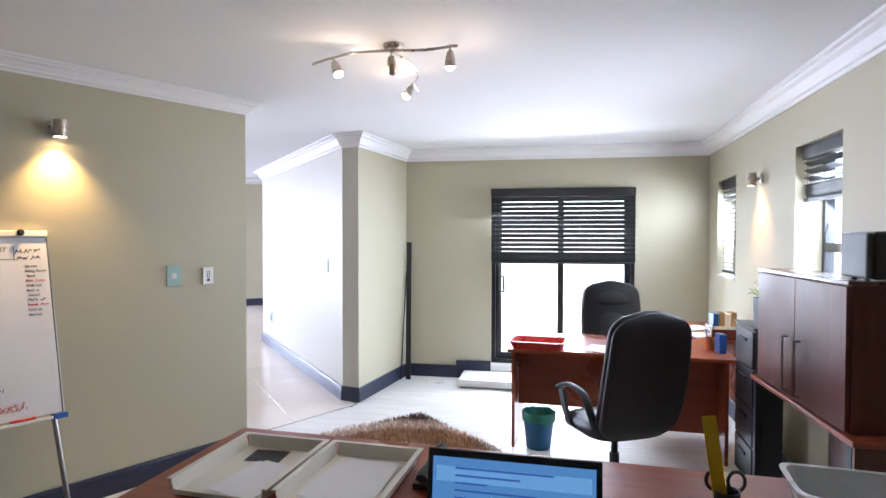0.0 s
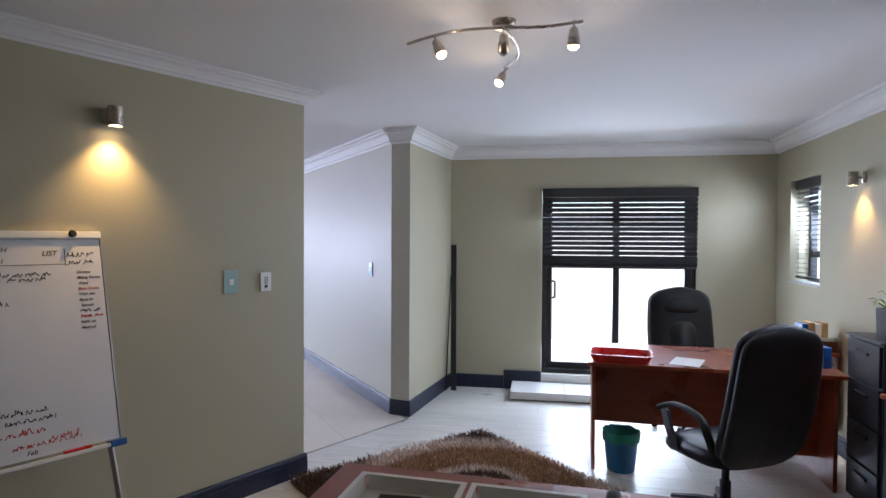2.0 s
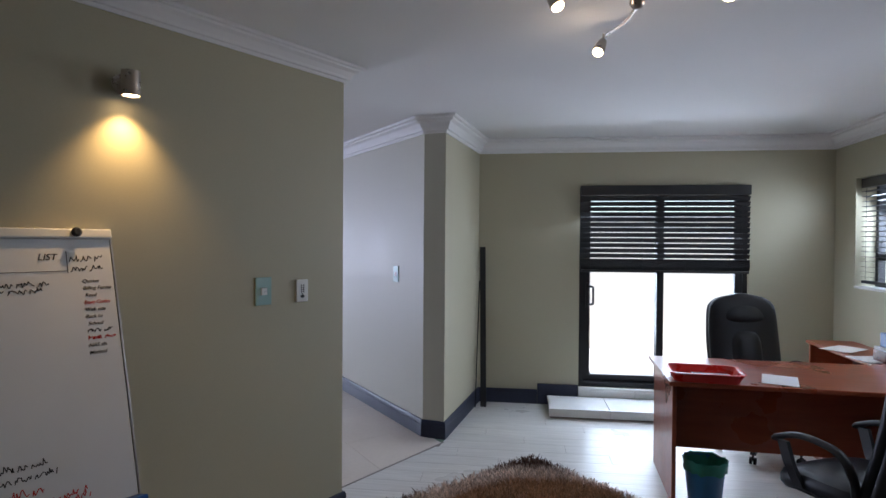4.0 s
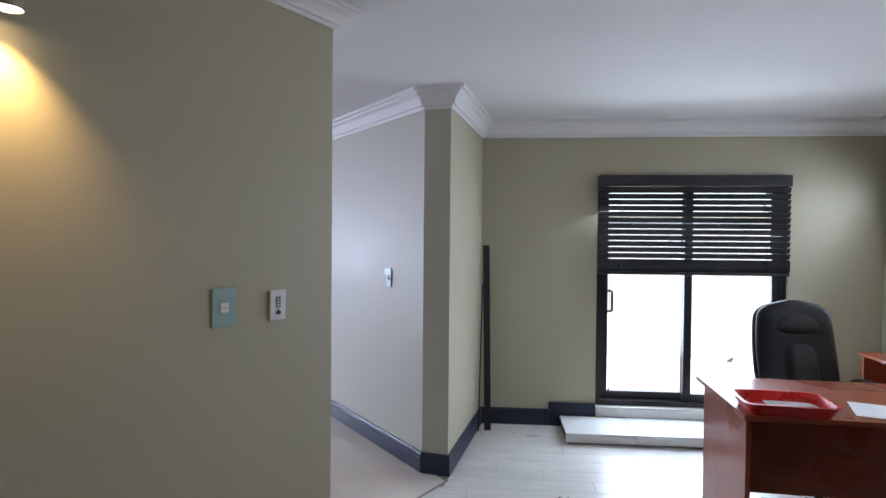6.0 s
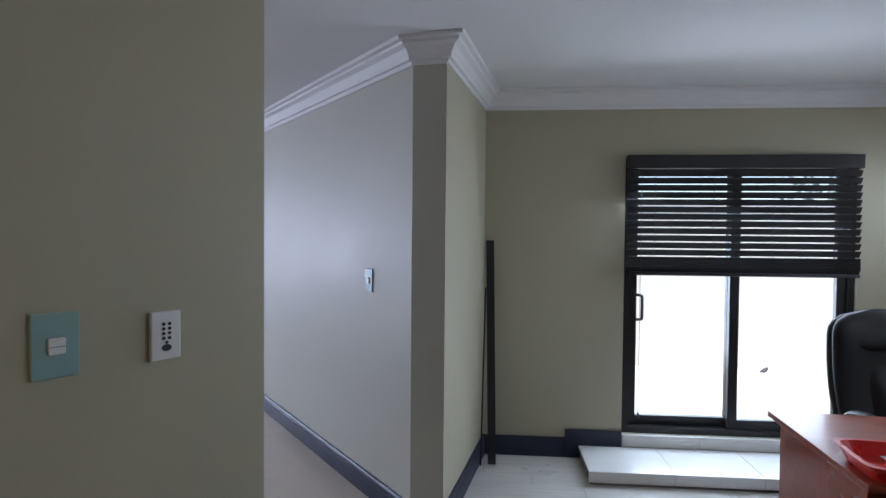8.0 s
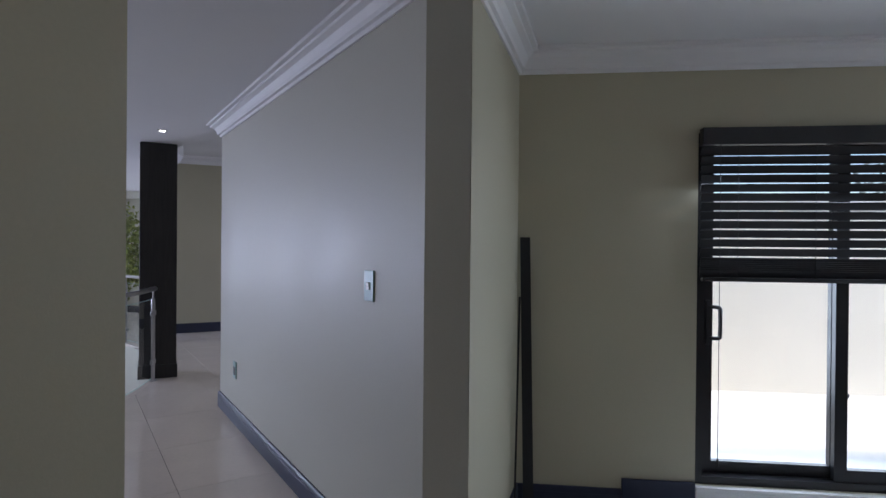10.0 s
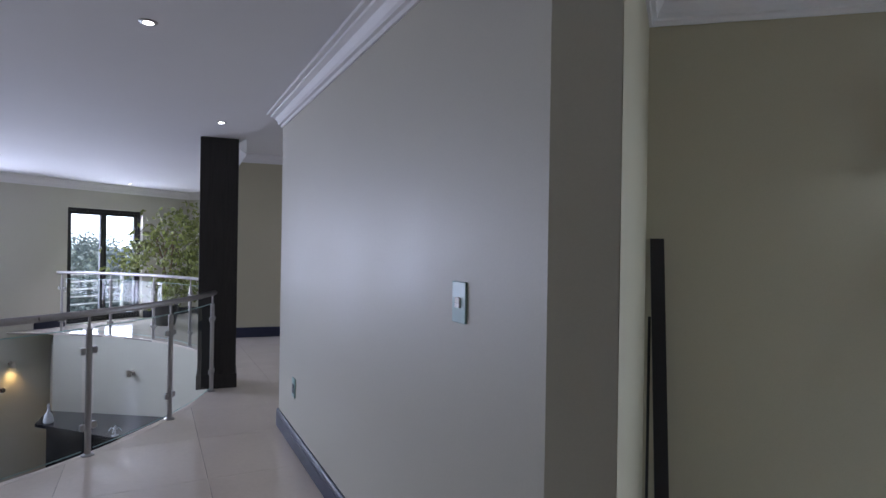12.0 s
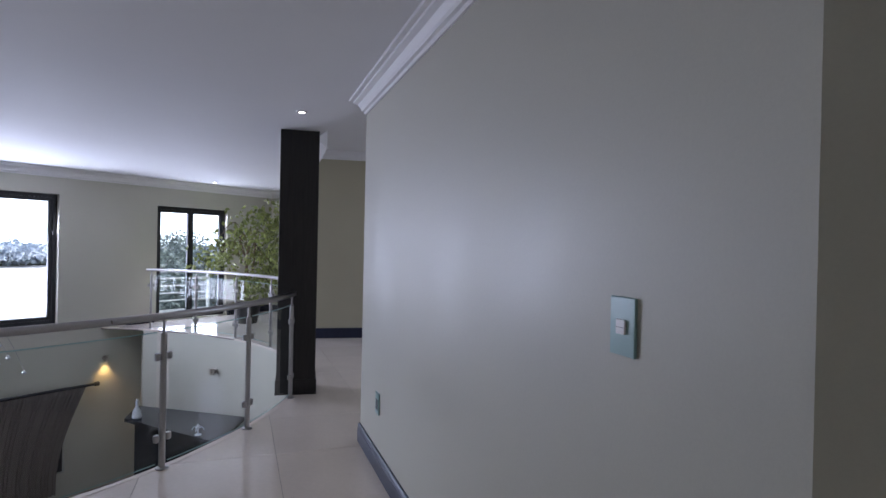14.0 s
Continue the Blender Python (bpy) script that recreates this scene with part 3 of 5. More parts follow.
db = blind("door_blind", "black venetian blind lowered halfway over the sliding door", 1.665, 2.305, 1.41, BLIND, pose(1.0, NORTH - 0.04, 0, 0, 0, 180), tilt=60, pitch=0.0535, cords=4, stack=0.055, head=0.10)
part("pull_cord", cyl(B(), (1.565, 0.03, 0.38), (1.565, 0.03, 2.27), 0.0022, n=6), BLIND, db)
part("tassel", turned(B(), (1.565, 0.03, 0.335), (0, 0, 1), [(0, 0.006), (0.03, 0.009), (0.05, 0.003)], 8), BLIND, db)


def window(name, y0, y1, z0, z1, bar):
    w = tagged(new(name), "narrow black aluminium window in a deep white-lit reveal", "window", "", "structure")
    bm = B()
    q = EM @ pose(0.2, y1, 0, 0, 0, -90)
    frame_rect(bm, 0.002, y1 - y0 - 0.002, z0 + 0.002, z1 - 0.002, 0.045, -0.03, 0.03)
    box(bm, 0.045, y1 - y0 - 0.045, -0.025, 0.025, bar - 0.03, bar + 0.03)
    part("window_frame", bm, PLASTIC_GREY, w, at=q)
    for za, zb in ((z0 + 0.045, bar - 0.03), (bar + 0.03, z1 - 0.045)):
        p = part("pane", sheet(0.044, y1 - y0 - 0.044, 0.0, za - 0.002, zb + 0.002), GLASS, w, at=q)
        face_towards(p, (0.3, -5, 1.6))
        p.visible_shadow = False
    bm = B()
    tube(bm, smooth_path([(0.12, -0.035, bar + 0.03), (0.13, -0.06, bar + 0.06), (0.15, -0.05, bar + 0.16)], 4), 0.006, 6)
    part("window_handle", bm, PLASTIC_BLACK, w, at=q)
    part("window_sill", box(B(), -0.01, 0.165, y0 + 0.002, y1 - 0.002, z0 + 0.001, z0 + 0.02, 0.003), STEP_TILE, w, "white tiled sill", at=EM)


window("window_1", *WIN1, 1.60)
window("window_2", *WIN2, 1.66)
blind("window_blind", "grey venetian blind fully lowered in the window reveal", 0.69, 2.32, 1.36, BLIND_GREY, EM @ pose(0.07, -1.083, 0, 0, 0, 90), tilt=5, pitch=0.046, group="window blinds")
blind("window_blind", "grey venetian blind half raised in the window reveal", 0.70, 2.347, 1.97, BLIND_GREY, EM @ pose(0.07, -3.293, 0, 0, 0, 90), tilt=30, pitch=0.050, group="window blinds", stack=0.05)


# lounge glazing
def glazed(name, label, y0, y1, z0, z1, bars, category):
    w = tagged(new(name), label, category, "", "structure")
    q = WM @ pose(-0.12, y0, 0, 0, 0, 90)
    L = y1 - y0
    part("outer_frame", frame_rect(B(), 0.002, L - 0.002, z0 + 0.002, z1 - 0.002, 0.06, -0.04, 0.04), ALU_BLACK, w, at=q)
    edges = [0.06, *bars, L - 0.06]
    for i, (e0, e1) in enumerate(zip(edges, edges[1:])):
        sash = part("sash", frame_rect(B(), e0 + 0.002, e1 - 0.002, z0 + 0.063, z1 - 0.063, 0.06, -0.025, 0.025), ALU_BLACK, w, at=q)
        p = part("pane", sheet(e0 + 0.06, e1 - 0.06, 0.0, z0 + 0.12, z1 - 0.12), GLASS, sash)
        face_towards(p, (0.5, -8, 1.0))
        p.visible_shadow = False


glazed("window_3", "tall black framed lounge window over the void", *LWIN, [1.4, 2.8], "window")
glazed("door_2", "black framed glass balcony door in the lounge", *LDOOR, [0.76], "glass door")
glazed("window_4", "black framed window on the storey below", *LOWIN, [1.0], "window")
bal = thing("balcony", "small balcony with white horizontal rails", "balcony", WM)
part("slab", box(B(), -1.8, -0.305, -0.6, 2.3, -0.25, 0.0), CONCRETE, bal)
for k in range(5):
    part("rail", cyl(B(), (-1.7, -0.55, 0.22 + 0.17 * k), (-1.7, 2.25, 0.22 + 0.17 * k), 0.018 if k < 4 else 0.026, n=8), WHITE_PLASTIC, bal)
for y in (-0.5, 0.85, 2.2):
    part("post", box(B(), -1.73, -1.67, y - 0.025, y + 0.025, 0.0, 0.93), WHITE_PLASTIC, bal)


# ---- office furniture ----
def office_chair(label, m):
    ch = thing("office_chair", label, "office chair", m, "office chairs")
    # five-star base, gas column
    part("gas_column", turned(B(), (0, 0, 0.10), (0, 0, 1), [(0, 0.032), (0.16, 0.032), (0.161, 0.022), (0.30, 0.022)], 14), PLASTIC_BLACK, ch, smooth=True)
    for k in range(5):
        t = math.radians(72 * k + 18)
        c, s = math.cos(t), math.sin(t)
        bm = B()
        loft(bm, [[(c * r - s * w, s * r + c * w, z) for w, z in ((-hw, zz - hz), (hw, zz - hz), (hw * 0.7, zz + hz), (-hw * 0.7, zz + hz))]
                  for r, hw, zz, hz in ((0.02, 0.035, 0.115, 0.025), (0.16, 0.028, 0.11, 0.02), (0.31, 0.02, 0.085, 0.013))])
        leg = part("base_leg", bm, PLASTIC_BLACK, ch)
        bm = B()
        for o in (-0.014, 0.014):
            cyl(bm, (c * 0.30 - s * (o - 0.008), s * 0.30 + c * (o - 0.008), 0.027), (c * 0.30 - s * (o + 0.008), s * 0.30 + c * (o + 0.008), 0.027), 0.026, n=14)
        cyl(bm, (c * 0.30, s * 0.30, 0.03), (c * 0.30, s * 0.30, 0.085), 0.008, n=8)
        part("caster", bm, PLASTIC_BLACK, leg, smooth=True)
    part("seat_plate", box(B(), -0.12, 0.12, -0.14, 0.10, 0.385, 0.415, 0.006), PLASTIC_BLACK, ch)
    # padded seat, front towards -y
    rings = []
    for z, k in ((0.412, 0.80), (0.42, 0.93), (0.45, 1.0), (0.485, 1.0), (0.51, 0.95), (0.523, 0.8), (0.528, 0.45)):
        rings.append([Vector((p.x, p.y, p.z - 0.03 * max(0, (-p.y - 0.12)) / 0.13)) for p in superring(0, -0.02, z, 0.56 * k, 0.54 * k, 28, 3.6)])
    part("seat", loft(B(), rings), LEATHER, ch, smooth=True)

    # padded back that leans and bows, with a shell behind
    def back(grow, y_shift, thick, z0, z1, e=3.0):
        out = []
        n = 25
        for i in range(n):
            v = i / (n - 1)
            z = z0 + (z1 - z0) * v
            lean = 0.19 + 0.19 * v + 0.02 * math.sin(v * math.pi * 1.3)
            wide = (0.555 + 0.05 * math.sin(min(1, v * 1.2) * math.pi * 0.6) - 0.07 * v * v) * grow
            top = math.sqrt(max(0.02, 1 - max(0, (v - 0.80) / 0.202) ** 2.8))
            low = math.sqrt(max(0.2, 1 - 0.6 * max(0, (0.14 - v) / 0.14) ** 2))
            edge = math.sqrt(max(0.03, 1 - abs((v - 0.5) / 0.502) ** 7))
            out.append(superring(0, lean + y_shift, z, wide * top * low, max(0.012, thick * edge), 32, e))
        return out

    part("back_shell", loft(B(), back(1.0, 0.04, 0.07, 0.43, 1.225)), PLASTIC_BLACK, ch, smooth=True)
    part("back_cushion", loft(B(), back(0.985, -0.005, 0.095, 0.45, 1.235, 2.6)), LEATHER, ch, smooth=True)
    part("head_pad", loft(B(), [superring(0, 0.306 + 0.045 * v, 0.975 + 0.20 * v, (0.40 - 0.16 * v ** 3) * math.sqrt(max(0.1, 1 - abs(2 * v - 1) ** 5)), 0.105 * math.sqrt(max(0.02, 1 - abs(2 * v - 1) ** 2.5)), 28, 2.3) for v in [k / 12 for k in range(13)]]), LEATHER, ch, smooth=True)
    part("lumbar_pad", loft(B(), [superring(0, 0.193 + 0.105 * v, 0.52 + 0.43 * v, 0.25 * math.sqrt(max(0.1, 1 - abs(2 * v - 1) ** 6)), 0.098 * math.sqrt(max(0.03, 1 - abs(2 * v - 1) ** 4)), 20, 2.3) for v in [k / 12 for k in range(13)]]), LEATHER, ch, smooth=True)
    for s in (-1, 1):
        bm = B()
        path = smooth_path([(s * 0.25, 0.17, 0.50), (s * 0.30, 0.19, 0.60), (s * 0.305, 0.12, 0.695), (s * 0.305, -0.06, 0.715), (s * 0.305, -0.19, 0.675), (s * 0.30, -0.215, 0.655)], 5)
        rings = []
        for i, p in enumerate(path):
            d = (path[min(i + 1, len(path) - 1)] - path[max(i - 1, 0)]).normalized()
            side = Vector((1, 0, 0))
            up = side.cross(d).normalized()
            rings.append([p + side * (0.028 * math.cos(t)) + up * (0.016 * math.sin(t)) for t in [2 * math.pi * k / 10 for k in range(10)]])
        arm = part("armrest", loft(bm, rings), PLASTIC_BLACK, ch, smooth=True)
        bm = B()
        pts = [(s * 0.30, -0.17, 0.66), (s * 0.295, -0.135, 0.55), (s * 0.28, -0.09, 0.45), (s * 0.25, 0.06, 0.425), (s * 0.235, 0.10, 0.43)]
        rings = [[Vector((x + dx, y + dy, z)) for dx, dy in ((-0.012, -0.028), (0.012, -0.028), (0.012, 0.028), (-0.012, 0.028))] for x, y, z in pts]
        loft(bm, rings)
        part("arm_bracket", bm, PLASTIC_BLACK, arm)
    return ch


chair = office_chair("black leather executive office chair drawn up to the cherry desk", pose(0.445, 3.72, 0, 0, 0, 207) @ Matrix.Diagonal((1.02, 1.02, 1.035, 1)))
other = copy_thing(chair, pose(0.68, 5.49, 0, 0, 0, 5) @ Matrix.Diagonal((1.02, 1.02, 1.0, 1)))
tagged(other, "black leather executive office chair behind the cherry desk", "office chair", "office chairs")

# visitor's desk with return
TURN_D = -4.0
d1 = thing("desk", "cherry laminate desk with a modesty panel and side return", "desk", pose(-0.325, 4.37, 0, 0, 0, TURN_D), "cherry desks")
part("desktop", box(B(), 0, 1.72, 0, 0.88, 0.792, 0.82, 0.004), CHERRY, d1)
part("end_panel", box(B(), 0.03, 0.056, 0.06, 0.80, 0.0, 0.791, 0.002), CHERRY, d1)
part("end_panel", box(B(), 1.64, 1.666, 0.06, 0.80, 0.0, 0.791, 0.002), CHERRY, d1)
part("modesty_panel", box(B(), 0.058, 1.638, 0.30, 0.318, 0.30, 0.791, 0.002), CHERRY, d1)
ped = part("pedestal", box(B(), 1.14, 1.635, 0.325, 0.80, 0.15, 0.791, 0.003), CHERRY, d1)
for k in range(3):
    dr = part("drawer_front", box(B(), 1.15, 1.625, 0.802, 0.818, 0.16 + 0.21 * k, 0.36 + 0.21 * k, 0.002), CHERRY, ped)
ret = thing("desk_return", "cherry laminate side desk against the wall", "desk", pose(1.318, 5.03, 0, 0, 0, -2.8), "cherry desks")
part("desktop", box(B(), 0, 0.40, 0.08, 1.25, 0.792, 0.818, 0.004), CHERRY, ret)
part("end_panel", box(B(), 0.02, 0.39, 1.20, 1.226, 0, 0.791, 0.002), CHERRY, ret)
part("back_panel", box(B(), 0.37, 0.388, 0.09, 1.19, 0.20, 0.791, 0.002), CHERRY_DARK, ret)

# foreground desk
d0 = thing("desk", "large cherry laminate desk with trays and a laptop", "desk", pose(-1.465, 2.28, 0, 0, 0, TURN_D), "cherry desks")
part("desktop", box(B(), 0, 2.45, -1.02, 0, 0.772, 0.80, 0.004), CHERRY, d0)
part("end_panel", box(B(), 0.06, 0.086, -0.96, -0.06, 0, 0.771, 0.002), CHERRY, d0)
part("end_panel", box(B(), 2.36, 2.386, -0.96, -0.06, 0, 0.771, 0.002), CHERRY, d0)
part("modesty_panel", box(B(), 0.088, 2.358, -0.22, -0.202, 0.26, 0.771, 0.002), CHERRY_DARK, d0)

# side desk with hutch cabinet
HM = pose(1.325, 2.50, 0, 0, 0, 0)
sdk = thing("side_desk", "cherry laminate side desk under a hutch cabinet", "desk", HM, "cherry desks")
part("desktop", box(B(), -0.015, 0.28, 0.0, 1.28, 0.802, 0.83, 0.004), CHERRY, sdk)
part("leg", box(B(), 0.0, 0.04, 1.22, 1.26, 0, 0.801, 0.003), PLASTIC_GREY, sdk)
part("leg", box(B(), 0.0, 0.04, 0.04, 0.08, 0, 0.801, 0.003), PLASTIC_GREY, sdk)
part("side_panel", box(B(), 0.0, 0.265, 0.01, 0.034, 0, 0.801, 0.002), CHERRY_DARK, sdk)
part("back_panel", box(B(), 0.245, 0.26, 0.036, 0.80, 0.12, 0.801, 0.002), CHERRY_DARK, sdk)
hut = thing("hutch_cabinet", "dark cherry hutch cabinet with two doors on a side desk", "cabinet", HM)
part("body", box(B(), 0.022, 0.265, 0.10, 1.20, 0.831, 1.51, 0.002), CHERRY_DOOR, hut)
part("top", box(B(), 0.0, 0.27, 0.09, 1.21, 1.511, 1.53, 0.003), CHERRY_DARK, hut)
for ya, yb, hy in ((0.105, 0.648, 0.575), (0.652, 1.195, 0.735)):
    dr = part("door", box(B(), 0.0, 0.020, ya, yb, 0.84, 1.505, 0.002), CHERRY_DOOR, hut)
    bm = B()
    tube(bm, smooth_path([(0, hy, 0.87), (-0.026, hy, 0.872), (-0.028, hy, 0.90), (-0.028, hy, 1.14), (-0.026, hy, 1.168), (0, hy, 1.17)], 4), 0.006, 8)
    part("handle", bm, STEEL, dr, "slim steel bar handle", smooth=True)

# filing cabinet
fc = thing("filing_cabinet", "shallow charcoal steel filing cabinet beside the cherry desk", "filing cabinet", pose(1.352, 3.86, 0, 0, 0, -2.8))
part("body", box(B(), 0.02, 0.19, 0.0, 0.45, 0.02, 1.10, 0.004), PLASTIC_GREY, fc)
part("top", box(B(), 0.0, 0.195, -0.005, 0.455, 1.101, 1.115, 0.003), PLASTIC_GREY, fc)
for k in range(4):
    z = 0.04 + k * 0.266
    dr = part("drawer", box(B(), 0.0, 0.018, 0.01, 0.41, z, z + 0.25, 0.003), PLASTIC_GREY, fc)
    part("handle", box(B(), -0.014, -0.001, 0.13, 0.29, z + 0.17, z + 0.19, 0.003), PLASTIC_BLACK, dr)

# the box on the hutch and plant on the filing cabinet
spk = thing("loudspeaker", "grey and black desktop loudspeaker on the hutch", "loudspeaker", pose(1.31, 2.25, 1.531, 0, 0, 0))
part("body", box(B(), 0.08, 0.26, 0.26, 0.50, 0.012, 0.225, 0.012), PLASTIC_BLACK, spk)
part("grille", box(B(), 0.05, 0.078, 0.265, 0.495, 0.016, 0.22, 0.01), PLASTIC_GREY, spk, "grey front panel")
for fx, fy in ((0.10, 0.36), (0.24, 0.36), (0.10, 0.47), (0.24, 0.47)):
    part("foot", cyl(B(), (fx, fy, 0), (fx, fy, 0.012), 0.012, n=10), PLASTIC_BLACK, spk)
pl = thing("pot_plant", "spiky green plant in a square black pot", "plant", pose(1.462, 3.94, 1.116))
part("pot", loft(B(), [superring(0, 0, z, w, w, 20, 8) for z, w in ((0, 0.13), (0.19, 0.14), (0.20, 0.14), (0.20, 0.12), (0.17, 0.118))]), PLASTIC_BLACK, pl)
bm = B()
rnd = random.Random(4)
for k in range(26):
    t, reach, hi = rnd.uniform(0, 6.28), rnd.uniform(0.07, 0.16), rnd.uniform(0.07, 0.16)
    c, s = math.cos(t), math.sin(t)
    pts = [(0.0, 0.16), (0.4, 0.16 + hi * 0.7), (0.75, 0.16 + hi), (1.0, 0.16 + hi * 0.92)]
    rows = []
    for (r, z), w in zip(pts, (0.010, 0.013, 0.009, 0.001)):
        rows.append(([bm.verts.new((c * r * reach - s * w, s * r * reach + c * w, z)), bm.verts.new((c * r * reach, s * r * reach, z - 0.004)), bm.verts.new((c * r * reach + s * w, s * r * reach - c * w, z))]))
    for a_, b_ in zip(rows, rows[1:]):
        for i in (0, 1):
            bm.faces.new((a_[i], a_[i + 1], b_[i + 1], b_[i]))
part("leaves", bm, LEAF, pl, kind="stuff")


# things on the desks
def letter_tray(m, label, w=0.34, d=0.47, mat=CREAM_PLASTIC, group="letter trays"):
    t = thing("letter_tray", label, "letter tray", m, group)
    part("base", box(B(), 0, w, 0, d, 0.004, 0.009), mat, t)
    bm = B()
    for pts, slope in (((0.0, 0.0, 0.0, d), (-0.012, 0)), ((w, 0.0, w, d), (0.012, 0)), ((0.0, d, w, d), (0, 0.012))):
        xa, ya, xb, yb = pts
        n = Vector(slope).normalized() * 0.005
        loft(bm, [[(xa, ya, 0.004), (xb, yb, 0.004), (xb + n.x, yb + n.y, 0.004), (xa + n.x, ya + n.y, 0.004)],
                  [(xa + slope[0], ya + slope[1], 0.055), (xb + slope[0], yb + slope[1], 0.055), (xb + slope[0] + n.x, yb + slope[1] + n.y, 0.055), (xa + slope[0] + n.x, ya + slope[1] + n.y, 0.055)]])
    part("sides", bm, mat, t)
    part("front_lip", box(B(), 0, w, -0.004, 0.001, 0.004, 0.022, 0.001), mat, t)
    part("rim", frame_flat(w, d), mat, t)
    return t


def frame_flat(w, d):
    bm = B()
    box(bm, -0.03, -0.010, 0, d + 0.03, 0.055, 0.060)
    box(bm, w + 0.010, w + 0.03, 0, d + 0.03, 0.055, 0.060)
    box(bm, -0.010, w + 0.010, d + 0.010, d + 0.03, 0.055, 0.060)
    return bm


def sheets(m, label, w=0.21, d=0.297, n=4, seed=0, name="papers", mat=None, h=0.0012):
    p = thing(name, label, "paper", m)
    rnd = random.Random(seed)
    for k in range(n):
        q = pose(rnd.uniform(-0.012, 0.012), rnd.uniform(-0.012, 0.012), 0.0005 + k * (h + 0.0004), 0, 0, rnd.uniform(-5, 5))
        part("sheet", box(B(), -w / 2, w / 2, -d / 2, d / 2, 0, h), mat or PAPER, p, at=q)
    return p


letter_tray(pose(-1.33, 1.56, 0.801, 0, 0, TURN_D), "cream plastic letter tray with papers on the desk")
letter_tray(pose(-0.915, 1.535, 0.801, 0, 0, TURN_D), "cream plastic letter tray with papers on the desk")
sheets(pose(-1.09, 1.70, 0.8115, 0, 0, -14), "white papers lying in a letter tray", n=3, seed=1)
sheets(pose(-1.17, 1.92, 0.8115, 0, 0, 6), "glossy grey brochure lying in a letter tray", 0.15, 0.12, 1, 2, "brochure", PLASTIC_GREY)
sheets(pose(-0.73, 1.76, 0.8115, 0, 0, TURN_D), "stack of white papers in a letter tray", 0.25, 0.36, 5, 3)

SCREEN = bpy.data.materials.new("laptop_screen")
SCREEN.use_nodes = True
_b = SCREEN.node_tree.nodes["Principled BSDF"]
_b.inputs["Base Color"].default_value = (0.02, 0.02, 0.02, 1)
_b.inputs["Emission Color"].default_value = (0.10, 0.30, 0.62, 1)
_b.inputs["Emission Strength"].default_value = 0.13
_b.inputs["Roughness"].default_value = 0.2
SCREEN_LIGHT = glowing("screen_window", (0.16, 0.40, 0.72), 0.13)
SCREEN_DARK = glowing("screen_bars", (0.04, 0.14, 0.42), 0.11)
lap = thing("laptop", "open black laptop showing a blue screen on the desk", "laptop", pose(-0.385, 1.445, 0.801, 0, 0, -3))
part("base", box(B(), 0, 0.53, -0.14, 0.0, 0, 0.022, 0.006), PLASTIC_BLACK, lap)
lid = part("lid", box(B(), 0, 0.53, 0, 0.014, 0, 0.245, 0.005), PLASTIC_BLACK, lap, at=pose(0, 0.002, 0.022, -8))
part("screen", box(B(), 0.018, 0.512, -0.0025, -0.0005, 0.02, 0.222), SCREEN, lid, "blue lit screen")
bm = B()
box(bm, 0.03, 0.50, -0.0045, -0.003, 0.15, 0.195)
part("window_panel", bm, SCREEN_LIGHT, lid)
bm = B()
for k in range(8):
    box(bm, 0.09, 0.09 + 0.05 * ((k * 7) % 5 + 2), -0.006, -0.005, 0.035 + k * 0.022, 0.041 + k * 0.022)
part("screen_text", bm, SCREEN_DARK, lid)
part("keyboard", box(B(), 0.05, 0.45, -0.12, -0.03, 0.0225, 0.0255, 0.001), PLASTIC_GREY, lap)
cup = thing("pen_holder", "yellow ruler and black scissors standing in a desk holder", "desk holder", pose(0.565, 1.72, 0.801))
part("cup", loft(B(), [circle((0, 0, z), r, 20) for z, r in ((0, 0.04), (0.10, 0.042), (0.10, 0.038), (0.01, 0.036))]), PLASTIC_BLACK, cup, smooth=True)
part("ruler", box(B(), -0.022, 0.022, -0.002, 0.002, 0, 0.34, 0.001), YELLOW, cup, "yellow plastic ruler", at=pose(-0.01, 0.0, 0.012, 4, -9, 0))
bm = B()
for s in (-1, 1):
    tube(bm, [(s * 0.034 + 0.026 * math.cos(t), 0.012, 0.125 + 0.032 * math.sin(t)) for t in [2 * math.pi * k / 16 for k in range(17)]], 0.006, 8)
part("scissors", bm, PLASTIC_BLACK, cup, smooth=True)
crate = thing("plastic_crate", "clear white plastic tray on the desk corner", "tray", pose(0.775, 1.70, 0.801, 0, 0, -8))
FROST = material("frosted_plastic", (0.62, 0.63, 0.64), 0.25, vary=0.03, scale=6)
rings = [superring(0.2, 0.14, z, w, d, 28, 7) for z, w, d in ((0, 0.34, 0.24), (0.10, 0.38, 0.28), (0.104, 0.41, 0.31), (0.108, 0.41, 0.31), (0.108, 0.372, 0.272), (0.01, 0.33, 0.23))]
part("tub", loft(B(), rings), FROST, crate, smooth=True)

ph = thing("desk_phone", "black desk telephone beside the letter trays", "telephone", pose(-0.50, 1.76, 0.801, 0, 0, -10))
part("body", loft(B(), [[(0, 0, 0), (0.19, 0, 0), (0.19, 0, 0.02), (0, 0, 0.02)], [(0, 0.21, 0), (0.19, 0.21, 0), (0.19, 0.21, 0.065), (0, 0.21, 0.065)]]), PLASTIC_BLACK, ph)
part("handset", loft(B(), [[Vector((0.035 + w * 0.5 * math.cos(t), y, 0.043 + 0.2 * y + h * math.sin(t))) for t in [2 * math.pi * k / 12 for k in range(12)]] for y, w, h in ((0.0, 0.045, 0.014), (0.04, 0.05, 0.02), (0.07, 0.04, 0.012), (0.15, 0.04, 0.012), (0.18, 0.05, 0.02), (0.22, 0.045, 0.014))]), PLASTIC_BLACK, ph, smooth=True)
